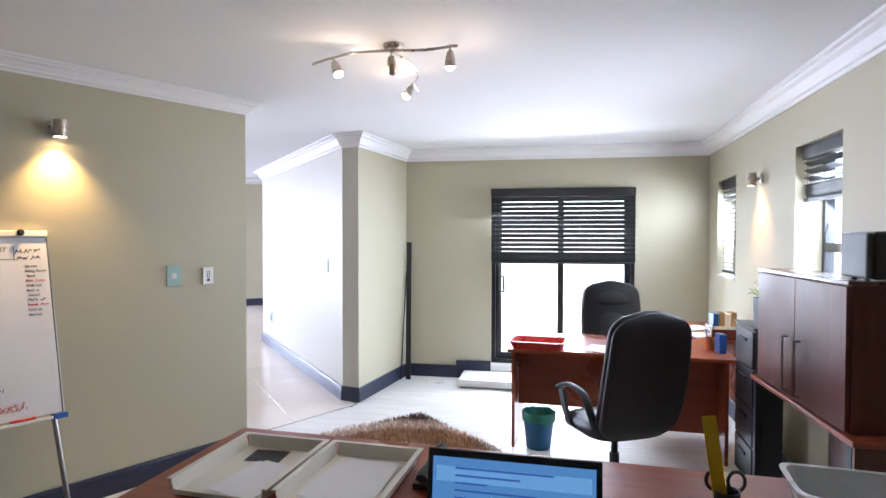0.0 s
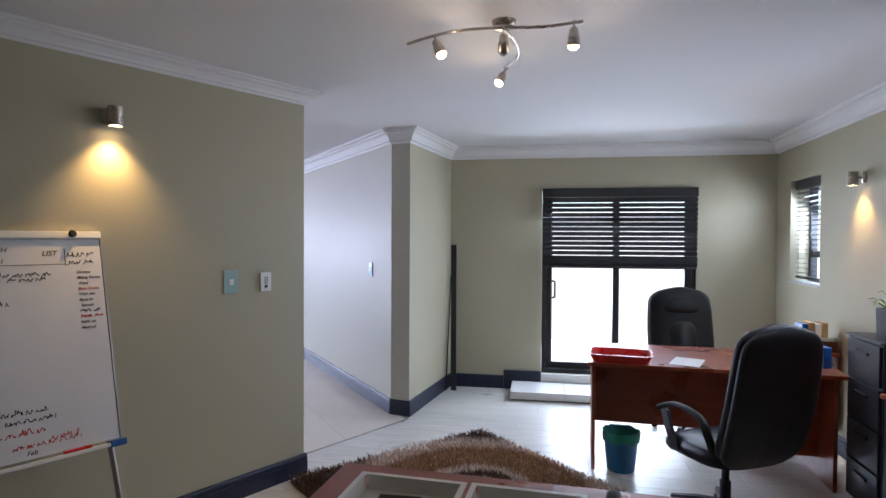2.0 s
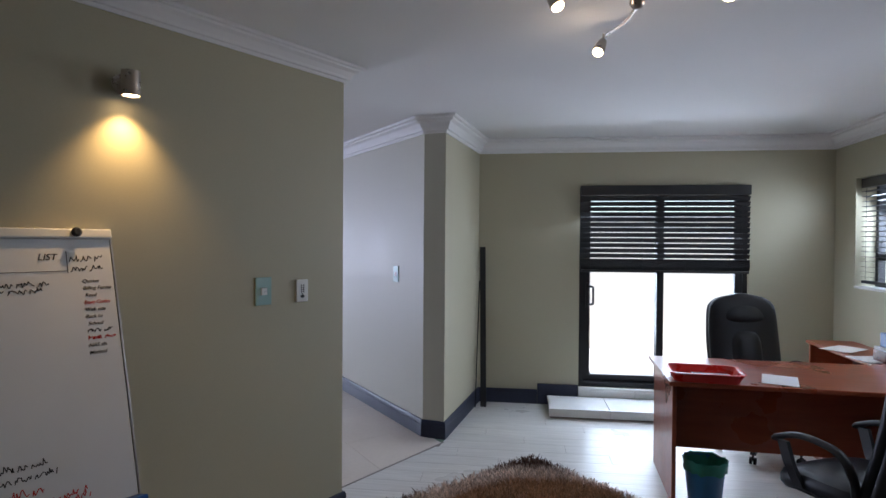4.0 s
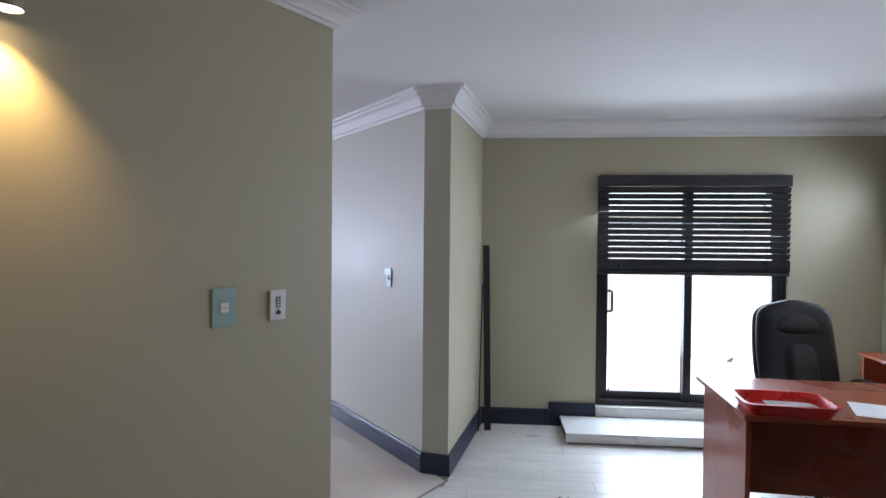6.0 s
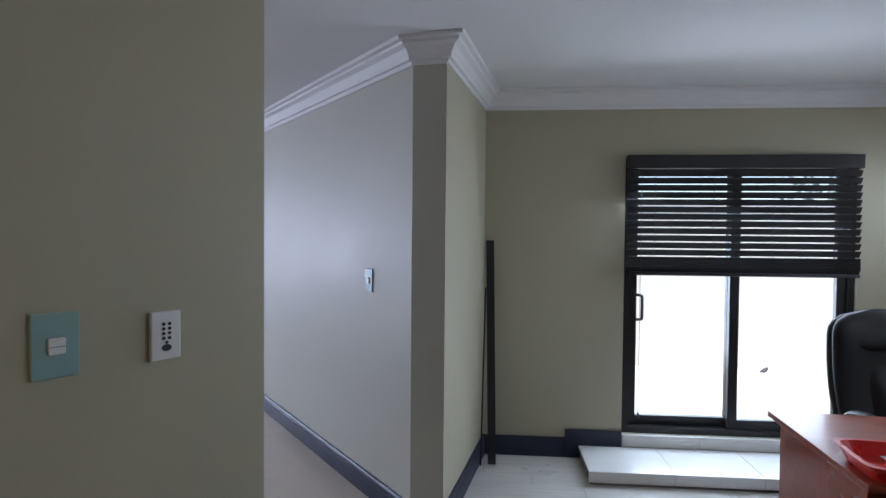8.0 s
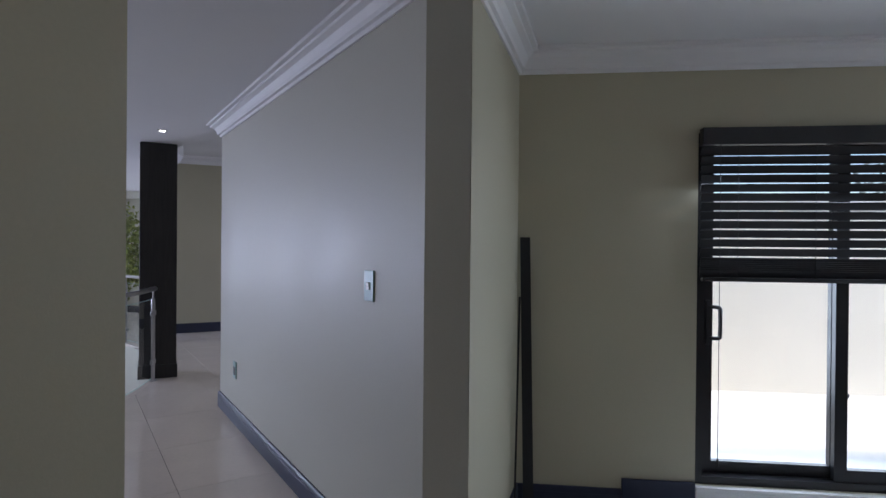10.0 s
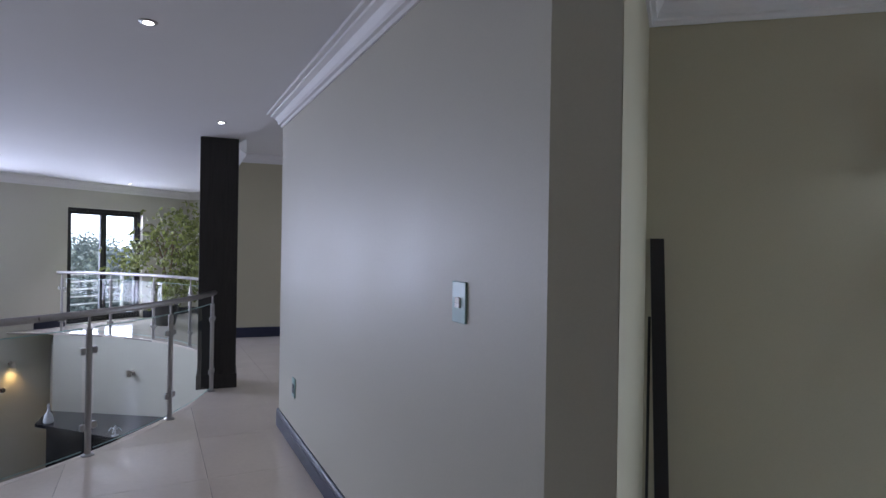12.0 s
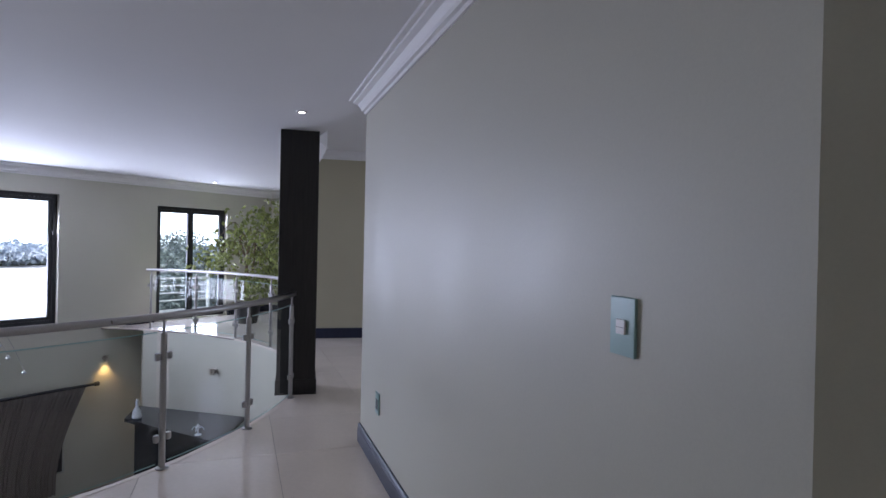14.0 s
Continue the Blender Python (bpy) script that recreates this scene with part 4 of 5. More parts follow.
part("display", box(B(), 0.085, 0.175, 0.14, 0.19, 0.0, 0.003), PLASTIC_GREY, ph, "grey glossy display", at=pose(0, 0, 0.022, 12))
rt = thing("red_tray", "red plastic letter tray holding papers on the cherry desk", "letter tray", pose(-0.325, 4.36, 0.821, 0, 0, TURN_D - 3))
rings = [superring(0.23, 0.16, z, w, d, 28, 7) for z, w, d in ((0, 0.39, 0.27), (0.058, 0.45, 0.32), (0.064, 0.47, 0.34), (0.064, 0.43, 0.305), (0.008, 0.38, 0.26))]
part("tray", loft(B(), rings), RED, rt)
sheets(pose(0.0, 4.55, 0.83, 0, 0, -12), "white papers lying in the red tray", 0.24, 0.19, 3, 5)
sheets(pose(0.40, 4.52, 0.821, 0, 0, -22), "loose white paper on the cherry desk", 0.21, 0.297, 1, 6)
sheets(pose(1.47, 5.37, 0.819, 0, 0, 12), "white papers on the side desk", 0.30, 0.24, 4, 7)
sheets(pose(1.46, 5.80, 0.819, 0, 0, 40), "white papers on the side desk", 0.30, 0.22, 3, 8)
penc = thing("pencil_cup", "orange-brown pencil cup on the side desk", "pencil cup", pose(1.285, 4.63, 0.821))
part("cup", loft(B(), [circle((0, 0, z), r, 18) for z, r in ((0, 0.036), (0.10, 0.038), (0.10, 0.035), (0.01, 0.033))]), material("copper_cup", (0.42, 0.16, 0.06), 0.3, 0.6), penc, smooth=True)
part("pen", cyl(B(), (0.01, 0, 0.012), (0.03, 0.01, 0.22), 0.004, n=8), PLASTIC_BLACK, penc)
part("pen", cyl(B(), (-0.01, 0.01, 0.012), (-0.02, 0.02, 0.155), 0.004, n=8), BLUE, penc)
bx = thing("file_box", "blue plastic document holder on the side desk", "document holder", pose(1.315, 4.47, 0.821, 0, 0, 6))
part("body", box(B(), 0, 0.055, 0, 0.10, 0, 0.15, 0.004), BLUE, bx)
bk = thing("book_row", "small row of worn paper boxes on the side desk", "boxes", pose(1.435, 5.13, 0.819, 0, 0, 0))
KRAFT = material("kraft_card", (0.42, 0.29, 0.16), 0.7, vary=0.1, scale=10)
part("stand", box(B(), 0, 0.28, 0, 0.22, 0, 0.09, 0.003), CHERRY_DARK, bk)
part("papers", box(B(), 0.0, 0.27, 0.01, 0.21, 0.091, 0.115, 0.002), PAPER, bk)
for k, mt in enumerate((BLUE, KRAFT, PAPER, KRAFT)):
    part("card_box", box(B(), 0.02 + 0.05 * k, 0.066 + 0.05 * k, 0.03, 0.17, 0.116, 0.225 + 0.012 * (k % 2), 0.002), mt, bk)

bn = thing("waste_bin", "blue plastic waste bin with a green bag liner", "waste bin", pose(-0.07, 4.47, 0))
part("bucket", loft(B(), [circle((0, 0, z), r, 28) for z, r in ((0.0, 0.095), (0.005, 0.10), (0.28, 0.128), (0.285, 0.131), (0.285, 0.125), (0.01, 0.096))]), BIN_BLUE, bn, smooth=True)
rnd = random.Random(9)
rings = []
for z, r, wob in ((0.225, 0.131, 0.006), (0.26, 0.136, 0.005), (0.295, 0.139, 0.005), (0.302, 0.134, 0.004), (0.27, 0.120, 0.004), (0.12, 0.10, 0.01)):
    rings.append([Vector(p) + Vector((rnd.uniform(-wob, wob), rnd.uniform(-wob, wob), rnd.uniform(-2.2, 2.2) * wob)) for p in circle((0, 0, z), r, 28)])
part("liner", loft(B(), rings, caps=False), GREEN_BAG, bn, "crumpled green bin bag", smooth=True)

# leaning black rod in the corner
rod = thing("leaning_rod", "black flat pole leaning in the wall corner", "pole")
loftp = [[Vector((x + dx, y + dy, z)) for dx, dy in ((-0.030, -0.009), (0.030, -0.009), (0.030, 0.009), (-0.030, 0.009))] for x, y, z in ((-1.652, 6.45, 0.0), (-1.682, 6.62, 1.66))]
part("pole", loft(B(), loftp), PLASTIC_BLACK, rod)
loftp = [[Vector((x + dx, y + dy, z)) for dx, dy in ((-0.006, -0.006), (0.006, -0.006), (0.006, 0.006), (-0.006, 0.006))] for x, y, z in ((-1.735, 6.42, 0.0), (-1.712, 6.60, 1.30))]
part("thin_rod", loft(B(), loftp), PLASTIC_BLACK, rod)


# ---- rug ----
SHAG = material("shag_yarn", (0.16, 0.075, 0.04), 0.85, vary=0.1, scale=5, island=0.35)
nt = SHAG.node_tree
n_, l_ = nt.nodes, nt.links
tc_ = n_.new("ShaderNodeTexCoord")
sub_ = n_.new("ShaderNodeVectorMath")
sub_.operation = "DISTANCE"
sub_.inputs[1].default_value = (-0.78, -0.92, 0.02)
l_.new(tc_.outputs["Object"], sub_.inputs[0])
wob = n_.new("ShaderNodeTexNoise")
wob.inputs["Scale"].default_value = 3.0
l_.new(tc_.outputs["Object"], wob.inputs["Vector"])
addn = n_.new("ShaderNodeMath")
addn.operation = "MULTIPLY_ADD"
addn.inputs[1].default_value = 0.14
l_.new(wob.outputs[0], addn.inputs[0]), l_.new(sub_.outputs["Value"], addn.inputs[2])
ramp_ = n_.new("ShaderNodeValToRGB")
rng = n_.new("ShaderNodeMapRange")
rng.inputs["From Min"].default_value, rng.inputs["From Max"].default_value = 0.07, 1.40
l_.new(addn.outputs[0], rng.inputs["Value"]), l_.new(rng.outputs[0], ramp_.inputs[0])
BROWN, CREAMY, TAN = (0.12, 0.062, 0.04, 1), (0.74, 0.60, 0.50, 1), (0.42, 0.24, 0.13, 1)
els = ramp_.color_ramp.elements
els[0].position, els[0].color = 0.0, BROWN
els[1].position, els[1].color = 0.755, BROWN
for pos, col in ((0.07, BROWN), (0.09, CREAMY), (0.13, CREAMY), (0.15, BROWN), (0.21, BROWN), (0.23, CREAMY), (0.28, CREAMY), (0.31, TAN), (0.42, (0.47, 0.28, 0.15, 1)), (0.54, TAN), (0.60, CREAMY), (0.69, CREAMY)):
    els.new(pos).color = col
hs_ = next(q for q in n_ if q.bl_idname == "ShaderNodeHueSaturation")
l_.new(ramp_.outputs[0], hs_.inputs["Color"])
rug = thing("shag_rug", "brown and cream striped shaggy rug on the floor", "rug", pose(-1.185, 5.03, 0.013, 0, 0, 45.5))
RW, RL = 1.75, 1.62
part("backing", box(B(), -RW, -0.01, -RL, -0.01, 0, 0.012, 0.004), material("rug_backing", (0.10, 0.05, 0.03), 0.9), rug)
rnd = random.Random(21)
verts, faces = [], []
for _ in range(24000):
    x, y = -rnd.random() * RW, -rnd.random() * RL
    t, h, w = rnd.uniform(0, 6.28), rnd.uniform(0.026, 0.055), rnd.uniform(0.0026, 0.0048)
    lx, ly = rnd.gauss(0, 0.020), rnd.gauss(0, 0.020)
    c, s = math.cos(t) * w, math.sin(t) * w
    k = len(verts)
    verts += [(x - c, y - s, 0.01), (x + c, y + s, 0.01), (x + c + lx * 0.5, y + s + ly * 0.5, 0.01 + h * 0.65), (x - c + lx * 0.5, y - s + ly * 0.5, 0.01 + h * 0.65), (x + lx, y + ly, 0.01 + h)]
    faces += [(k, k + 1, k + 2, k + 3), (k + 3, k + 2, k + 4)]
me = bpy.data.meshes.new("shag")
me.from_pydata(verts, [], faces)
me.materials.append(SHAG)
pile = new("shag", me)
pile.parent = rug
tagged(pile, "shaggy brown and cream yarn", "", "", "stuff")


# ---- wall and ceiling fittings ----
LWM = Matrix(((-LW_DIR.x, -LW_OUT.x, 0, LW_END.x), (-LW_DIR.y, -LW_OUT.y, 0, LW_END.y), (0, 0, 1, 0), (0, 0, 0, 1)))   # x along the wall to its end, -y into the office
HD = (Vector(HALL_END) - Vector(PIER_L)).normalized()
HN = Vector((-HD.y, HD.x))
HWM = Matrix(((-HD.x, -HN.x, 0, PIER_L[0]), (-HD.y, -HN.y, 0, PIER_L[1]), (0, 0, 1, 0), (0, 0, 0, 1)))                   # x along the hall wall to the pier, -y into the hall


def glass_switch(m, label, rockers=1):
    sw = thing("light_switch", label, "light switch", m, "light switches")
    part("plate", box(B(), -0.05, 0.05, -0.010, -0.001, -0.075, 0.075, 0.0025), SWITCH_GREEN, sw)
    for k in range(rockers):
        part("rocker", box(B(), -0.018, 0.018, -0.017, -0.0105, -0.022 + 0.002, 0.018, 0.002), WHITE_PLASTIC, sw)
        part("rocker_split", box(B(), -0.018, 0.018, -0.0178, -0.0172, -0.0025, -0.0015), PLASTIC_GREY, sw)
    return sw


def along(point, base, direction):
    return (Vector(point) - Vector(base)).dot(direction)


sa = -along((-2.673, 3.452), LW_END, LW_DIR)
sb = -along((-2.568, 3.69), LW_END, LW_DIR)
glass_switch(LWM @ pose(sa, 0, 1.444), "green glass light switch with a white rocker")
kp = thing("keypad", "white alarm keypad with black round buttons", "keypad", LWM @ pose(sb, 0, 1.431))
part("plate", box(B(), -0.041, 0.041, -0.014, -0.001, -0.064, 0.064, 0.003), WHITE_PLASTIC, kp)
for r in range(4):
    for c in (-1, 1):
        part("button", cyl(B(), (c * 0.008, -0.0142, 0.031 - r * 0.0125), (c * 0.008, -0.0165, 0.031 - r * 0.0125), 0.0045, n=10), PLASTIC_BLACK, kp)
part("button", cyl(B(), (0, -0.0142, -0.018), (0, -0.0165, -0.018), 0.004, n=10), PLASTIC_BLACK, kp)
part("button", loft(B(), [superring(0, -0.032, z, 0.026, 0.018, 16, 2.2) for z in (0.0142, 0.0165)]), PLASTIC_GREY, kp, at=pose(0, 0, 0, 90))
sh = -along((-2.478, 5.848), PIER_L, HD)
glass_switch(HWM @ pose(sh, 0, 1.404), "green glass light switch on the hallway wall")
hs_pl = -along((-4.20, 8.0), PIER_L, HD)
so = thing("wall_socket", "green glass socket plate low on the hallway wall", "socket", HWM @ pose(hs_pl, 0, 0.475))
part("plate", box(B(), -0.05, 0.05, -0.010, -0.001, -0.075, 0.075, 0.0025), SWITCH_GREEN, so)
part("insert", box(B(), -0.03, 0.03, -0.013, -0.0105, -0.045, 0.03, 0.002), PLASTIC_GREY, so)


def wall_spot(m, label, power, name="wall_lamp", lit=True):
    """A can on a short arm; -y points out of the wall."""
    w = thing(name, label, "wall lamp", m, "wall lamps")
    part("mount", turned(B(), (0, -0.001, 0), (0, -1, 0), [(0, 0.045), (0.012, 0.045), (0.02, 0.036)], 20), STEEL_WARM, w, smooth=True)
    part("arm", cyl(B(), (0, -0.02, 0), (0, -0.05, 0), 0.012, n=10), STEEL_WARM, w, smooth=True)
    can = part("can", loft(B(), [circle((0, -0.082, z), r, 24) for z, r in ((0.042, 0.026), (0.046, 0.033), (0.046, 0.038), (-0.060, 0.038), (-0.060, 0.036), (-0.042, 0.034))], caps=True), STEEL_WARM, w, smooth=True)
    part("bulb", turned(B(), (0, -0.082, -0.058), (0, 0, 1), [(0, 0.018), (0.004, 0.032), (0.010, 0.033)], 18), BULB if lit else WHITE_PLASTIC, can, "glowing warm bulb")
    if lit:
        q = m @ pose(0, -0.078, -0.068)
        lamp("spot_beam", "SPOT", Matrix.Translation(q.translation), power, (1.0, 0.62, 0.22), radius=0.018, cone=(104, 1.0))
    return w


sl = -1.31
wall_spot(LWM @ pose(sl, 0, 2.395), "satin nickel wall spotlight shining warm light down", 11)
wall_spot(EM @ pose(0, -1.86, 2.21, 0, 0, -90), "satin nickel wall spotlight shining warm light down", 9)

# ceiling spotlight bar
cl = thing("ceiling_spotlight", "satin nickel ceiling light with curved arms and four spots", "ceiling light", pose(-0.86, 2.83, CEIL))
part("ceiling_rose", turned(B(), (0, 0, -0.001), (0, 0, -1), [(0, 0.06), (0.012, 0.06), (0.03, 0.05), (0.034, 0.02)], 28), STEEL_WARM, cl, smooth=True)
ARM_AB = smooth_path([(-0.49, 0.03, -0.075), (-0.36, -0.02, -0.062), (-0.20, -0.05, -0.05), (0, -0.04, -0.045), (0.18, -0.02, -0.045), (0.37, -0.075, -0.05)], 6)
ARM_C = smooth_path([(0.0, -0.02, -0.045), (0.05, 0.20, -0.045), (0.045, 0.42, -0.05), (-0.03, 0.62, -0.055), (-0.04, 0.78, -0.06)], 6)
part("arm", tube(B(), ARM_AB, 0.008, 10), STEEL_WARM, cl, smooth=True)
part("arm", tube(B(), ARM_C, 0.008, 10), STEEL_WARM, cl, smooth=True)
HEADS = [((-0.335, -0.035, -0.07), (0.40, -0.25, -0.9)), ((0.33, -0.06, -0.052), (-0.02, 0.05, -1.0)), ((-0.035, 0.60, -0.06), (-0.35, -0.45, -0.8)), ((0.0, -0.05, -0.06), (0.02, 0.25, -0.9))]
for k, (at, aim) in enumerate(HEADS):
    a_ = Vector(aim).normalized()
    head = part("spot_head", turned(B(), Vector(at) + Vector((0, 0, -0.015)), a_, [(0, 0.010), (0.012, 0.020), (0.05, 0.027), (0.085, 0.030), (0.09, 0.028)], 18), STEEL_WARM, cl, smooth=True)
    part("bulb", turned(B(), Vector(at) + Vector((0, 0, -0.015)) + a_ * 0.088, a_, [(0, 0.026), (0.008, 0.024), (0.016, 0.014), (0.019, 0.004)], 16), BULB if k < 3 else STEEL, head, "glowing warm bulb" if k < 3 else "steel lamp end", smooth=True)
    part("swivel", cyl(B(), Vector(at) + Vector((0, 0, 0.015)), Vector(at) + Vector((0, 0, -0.02)), 0.006, n=8), STEEL_WARM, head)
    if k < 3:
        p = Vector((-0.86, 2.83, CEIL)) + Vector(at) + Vector((0, 0, -0.015)) + a_ * 0.15
        lamp("bulb_light", "POINT", Matrix.Translation(p), 0.4, (1.0, 0.80, 0.55), radius=0.03)


def downlight(x, y, z=CEIL):
    d = thing("downlight", "round recessed white downlight in the ceiling", "downlight", pose(x, y, z), "downlights")
    part("ring", turned(B(), (0, 0, -0.001), (0, 0, -1), [(0, 0.048), (0.004, 0.046), (0.006, 0.030)], 24), STEEL, d, smooth=True)
    part("lamp_face", turned(B(), (0, 0, -0.0075), (0, 0, -1), [(0, 0.027), (0.002, 0.024)], 20), DOWNLIGHT, d, "glowing white lamp")
    lamp("downlight_beam", "SPOT", pose(x, y, z - 0.015), 6, (1.0, 0.93, 0.85), radius=0.03, cone=(100, 0.8))


for x, y in ((-4.309, 6.465), (-5.42, 8.766), (-10.736, 13.585)):
    downlight(x, y)

# ---- flip-chart whiteboard easel ----
wb_s = -1.38
WBM = LWM @ pose(wb_s, -0.29, 0.70) @ pose(0, 0, 0, -14.3)
wb = thing("flipchart_easel", "white flip-chart board on legs covered in marker writing", "whiteboard", WBM)
part("board", box(B(), -0.70, 0.0, -0.008, 0.008, 0, 1.05, 0.003), BOARD, wb)
part("clamp_bar", box(B(), -0.71, 0.008, -0.022, 0.014, 1.052, 1.092, 0.006), WHITE_PLASTIC, wb)
part("clamp_knob", turned(B(), (-0.13, -0.023, 1.075), (0, -1, 0), [(0, 0.018), (0.012, 0.020), (0.02, 0.012)], 12), PLASTIC_BLACK, wb, "black star knob", smooth=True)
part("edge_strip", box(B(), 0.001, 0.010, -0.010, 0.010, 0, 1.05, 0.002), STEEL, wb)
tray = part("pen_tray", box(B(), -0.70, 0.008, -0.055, -0.004, -0.030, -0.012, 0.004), WHITE_PLASTIC, wb)
part("tray_end", box(B(), -0.06, 0.014, -0.06, 0.01, -0.035, -0.003, 0.004), BLUE, wb, "blue plastic corner cap")
part("marker_pen", cyl(B(), (-0.26, -0.035, -0.004), (-0.14, -0.035, -0.004), 0.008, n=10), RED, wb, "red marker pen")
inv = WBM.inverted()
for fx in (-0.04, -0.66):
    top = Vector((fx, 0.016, 0.0))
    world_foot = WBM @ Vector((fx + (0.05 if fx > -0.3 else -0.05), 0, 0))
    world_foot = Vector((world_foot.x + LW_OUT.x * 0.12, world_foot.y + LW_OUT.y * 0.12, 0.0))
    part("leg", tube(B(), [top, inv @ (world_foot + Vector((0, 0, 0.03)))], 0.014, 10), STEEL, wb, smooth=True)
    part("foot", tube(B(), [inv @ (world_foot + Vector((0, 0, 0.03))), inv @ world_foot], 0.018, 10), PLASTIC_BLACK, wb)


def scribble(x, z, w, h, mat, seed, name="handwriting"):
    """A line of handwriting as a thin wavy stroke."""
    rnd = random.Random(seed)
    bm = B()
    t = x
    while t < x + w:
        word = min(rnd.uniform(0.025, 0.06), x + w - t)
        pts = [(t, -0.0095, z)]
        while pts[-1][0] < t + word:
            pts.append((pts[-1][0] + rnd.uniform(0.05, 0.24) * h, -0.0095, z + rnd.uniform(0, 1) * h * (1.5 if rnd.random() < 0.2 else 0.95)))
        for a_, b_ in zip(pts, pts[1:]):
            d = Vector((b_[0] - a_[0], b_[2] - a_[2]))
            q = Vector((-d.y, d.x)).normalized() * 0.0018 if d.length > 1e-6 else Vector((0, 0.001))
            vs = [bm.verts.new(v) for v in ((a_[0] + q.x, a_[1], a_[2] + q.y), (a_[0] - q.x, a_[1], a_[2] - q.y), (b_[0] - q.x, b_[1], b_[2] - q.y), (b_[0] + q.x, b_[1], b_[2] + q.y))]
            bm.faces.new(vs)
        t += word + 0.012
    part(name, bm, mat, wb)


def note(text, x, z, size, mat=INK):
    write(text, size, mat, wb, pose(x, -0.0095, z, 90), "handwriting", 0.0002)


scribble(-0.16, 0.955, 0.13, 0.030, INK, 1)
scribble(-0.16, 0.915, 0.12, 0.028, INK, 2)
note("LIST", -0.27, 0.965, 0.036)
note("TECH", -0.50, 0.985, 0.034)
scribble(-0.56, 0.985, 0.05, 0.024, INK, 3)
scribble(-0.52, 0.93, 0.09, 0.030, INK, 4)
RIGHT = ["Quotes", "Billing Forms", "Read", "Base Codes", "Web site", "Back to", "School", "", "", "NAS sln", "Method"]
for k, word in enumerate(RIGHT):
    z = 0.868 - k * 0.0290
    if word:
        note(("\u00b7" if k not in (2, 6) else "  ") + word, -0.128, z, 0.0205, INK_RED if k == 3 else INK)
    else:
        scribble(-0.12, z, 0.10, 0.016, INK_RED if k == 8 else INK, 30 + k)
for k, (x, z, w, h) in enumerate([(-0.52, 0.86, 0.28, 0.020), (-0.42, 0.835, 0.17, 0.018), (-0.66, 0.80, 0.12, 0.018), (-0.66, 0.75, 0.10, 0.018), (-0.55, 0.72, 0.13, 0.018), (-0.60, 0.695, 0.10, 0.017), (-0.66, 0.63, 0.13, 0.018), (-0.66, 0.55, 0.12, 0.018), (-0.66, 0.48, 0.15, 0.018), (-0.66, 0.41, 0.12, 0.018), (-0.66, 0.34, 0.15, 0.018), (-0.50, 0.205, 0.20, 0.022), (-0.47, 0.165, 0.20, 0.022)]):
    scribble(x, z, w, h, INK, 50 + k)
for k, (x, z, w) in enumerate([(-0.52, 0.11, 0.20), (-0.45, 0.05, 0.28), (-0.30, 0.065, 0.12)]):
    scribble(x, z, w, 0.022, INK_RED, 80 + k)
note("Feb", -0.40, 0.018, 0.030)
bm = B()
box(bm, -0.62, -0.17, -0.0096, -0.0092, 0.918, 0.9205)
box(bm, -0.17, -0.167, -0.0096, -0.0092, 0.91, 1.0)
part("ruled_line", bm, INK, wb)


# ---- gallery, void and lounge ----
def on_ring(deg, r=VOID_R, z=0.0):
    return Vector((VOID_C.x + r * math.cos(radians(deg)), VOID_C.y + r * math.sin(radians(deg)), z))


RAIL_R = VOID_R + 0.035


def balustrade(label, post_angles, rail_from, rail_to):
    bal = thing("balustrade", label, "balustrade", None, "balustrades")
    part("handrail", tube(B(), [on_ring(rail_from + (rail_to - rail_from) * k / 40, RAIL_R, 1.07) for k in range(41)], 0.026, 12), STEEL, bal, "brushed steel tube handrail", smooth=True)
    for t in post_angles:
        p = on_ring(t, RAIL_R)
        bm = B()
        turned(bm, p, (0, 0, 1), [(0, 0.045), (0.008, 0.045), (0.014, 0.028), (0.016, 0.022), (0.95, 0.022), (0.96, 0.010), (1.05, 0.010)], 16)
        post = part("post", bm, STEEL, bal, smooth=True)
        for z in (0.22, 0.79):
            for s in (-1, 1):
                q = on_ring(t + s * 0.62, RAIL_R, z)
                part("glass_clamp", turned(B(), q + Vector((0, 0, -0.028)), (0, 0, 1), [(0, 0.010), (0.006, 0.020), (0.028, 0.022), (0.05, 0.020), (0.056, 0.010)], 10), STEEL, post, smooth=True)
    for t0, t1 in zip(post_angles, post_angles[1:]):
        if abs(t1 - t0) > 17:
            continue
        bm = B()
        line = [on_ring(t0 + (t1 - t0) * (0.05 + 0.9 * k / 6), RAIL_R) for k in range(7)]
        loft(bm, [[Vector((i.x, i.y, 0.05)), Vector((i.x, i.y, 0.96))] for i in line], closed=False)
        g = part("glass_panel", bm, GLASS_RAIL, bal, "clear glass panel")
        face_towards(g, (-2.4, 4.3, 1.6))
        g.visible_shadow = False
        for z in (0.046, 0.962):
            part("glass_edge", tube(B(), [Vector((i.x, i.y, z)) for i in line], 0.004, 6), SWITCH_GREEN, g, "pale green glass edge")
    return bal


balustrade("curved glass and steel balustrade along the stair void", [-54, -42, -30, -18, -3.7, 8.2, 21.1], -54, 22.3)
balustrade("curved glass and steel balustrade across the stair void", [34, 47, 60.5, 74.4, 87.2, 99.5], 30, 100.6)

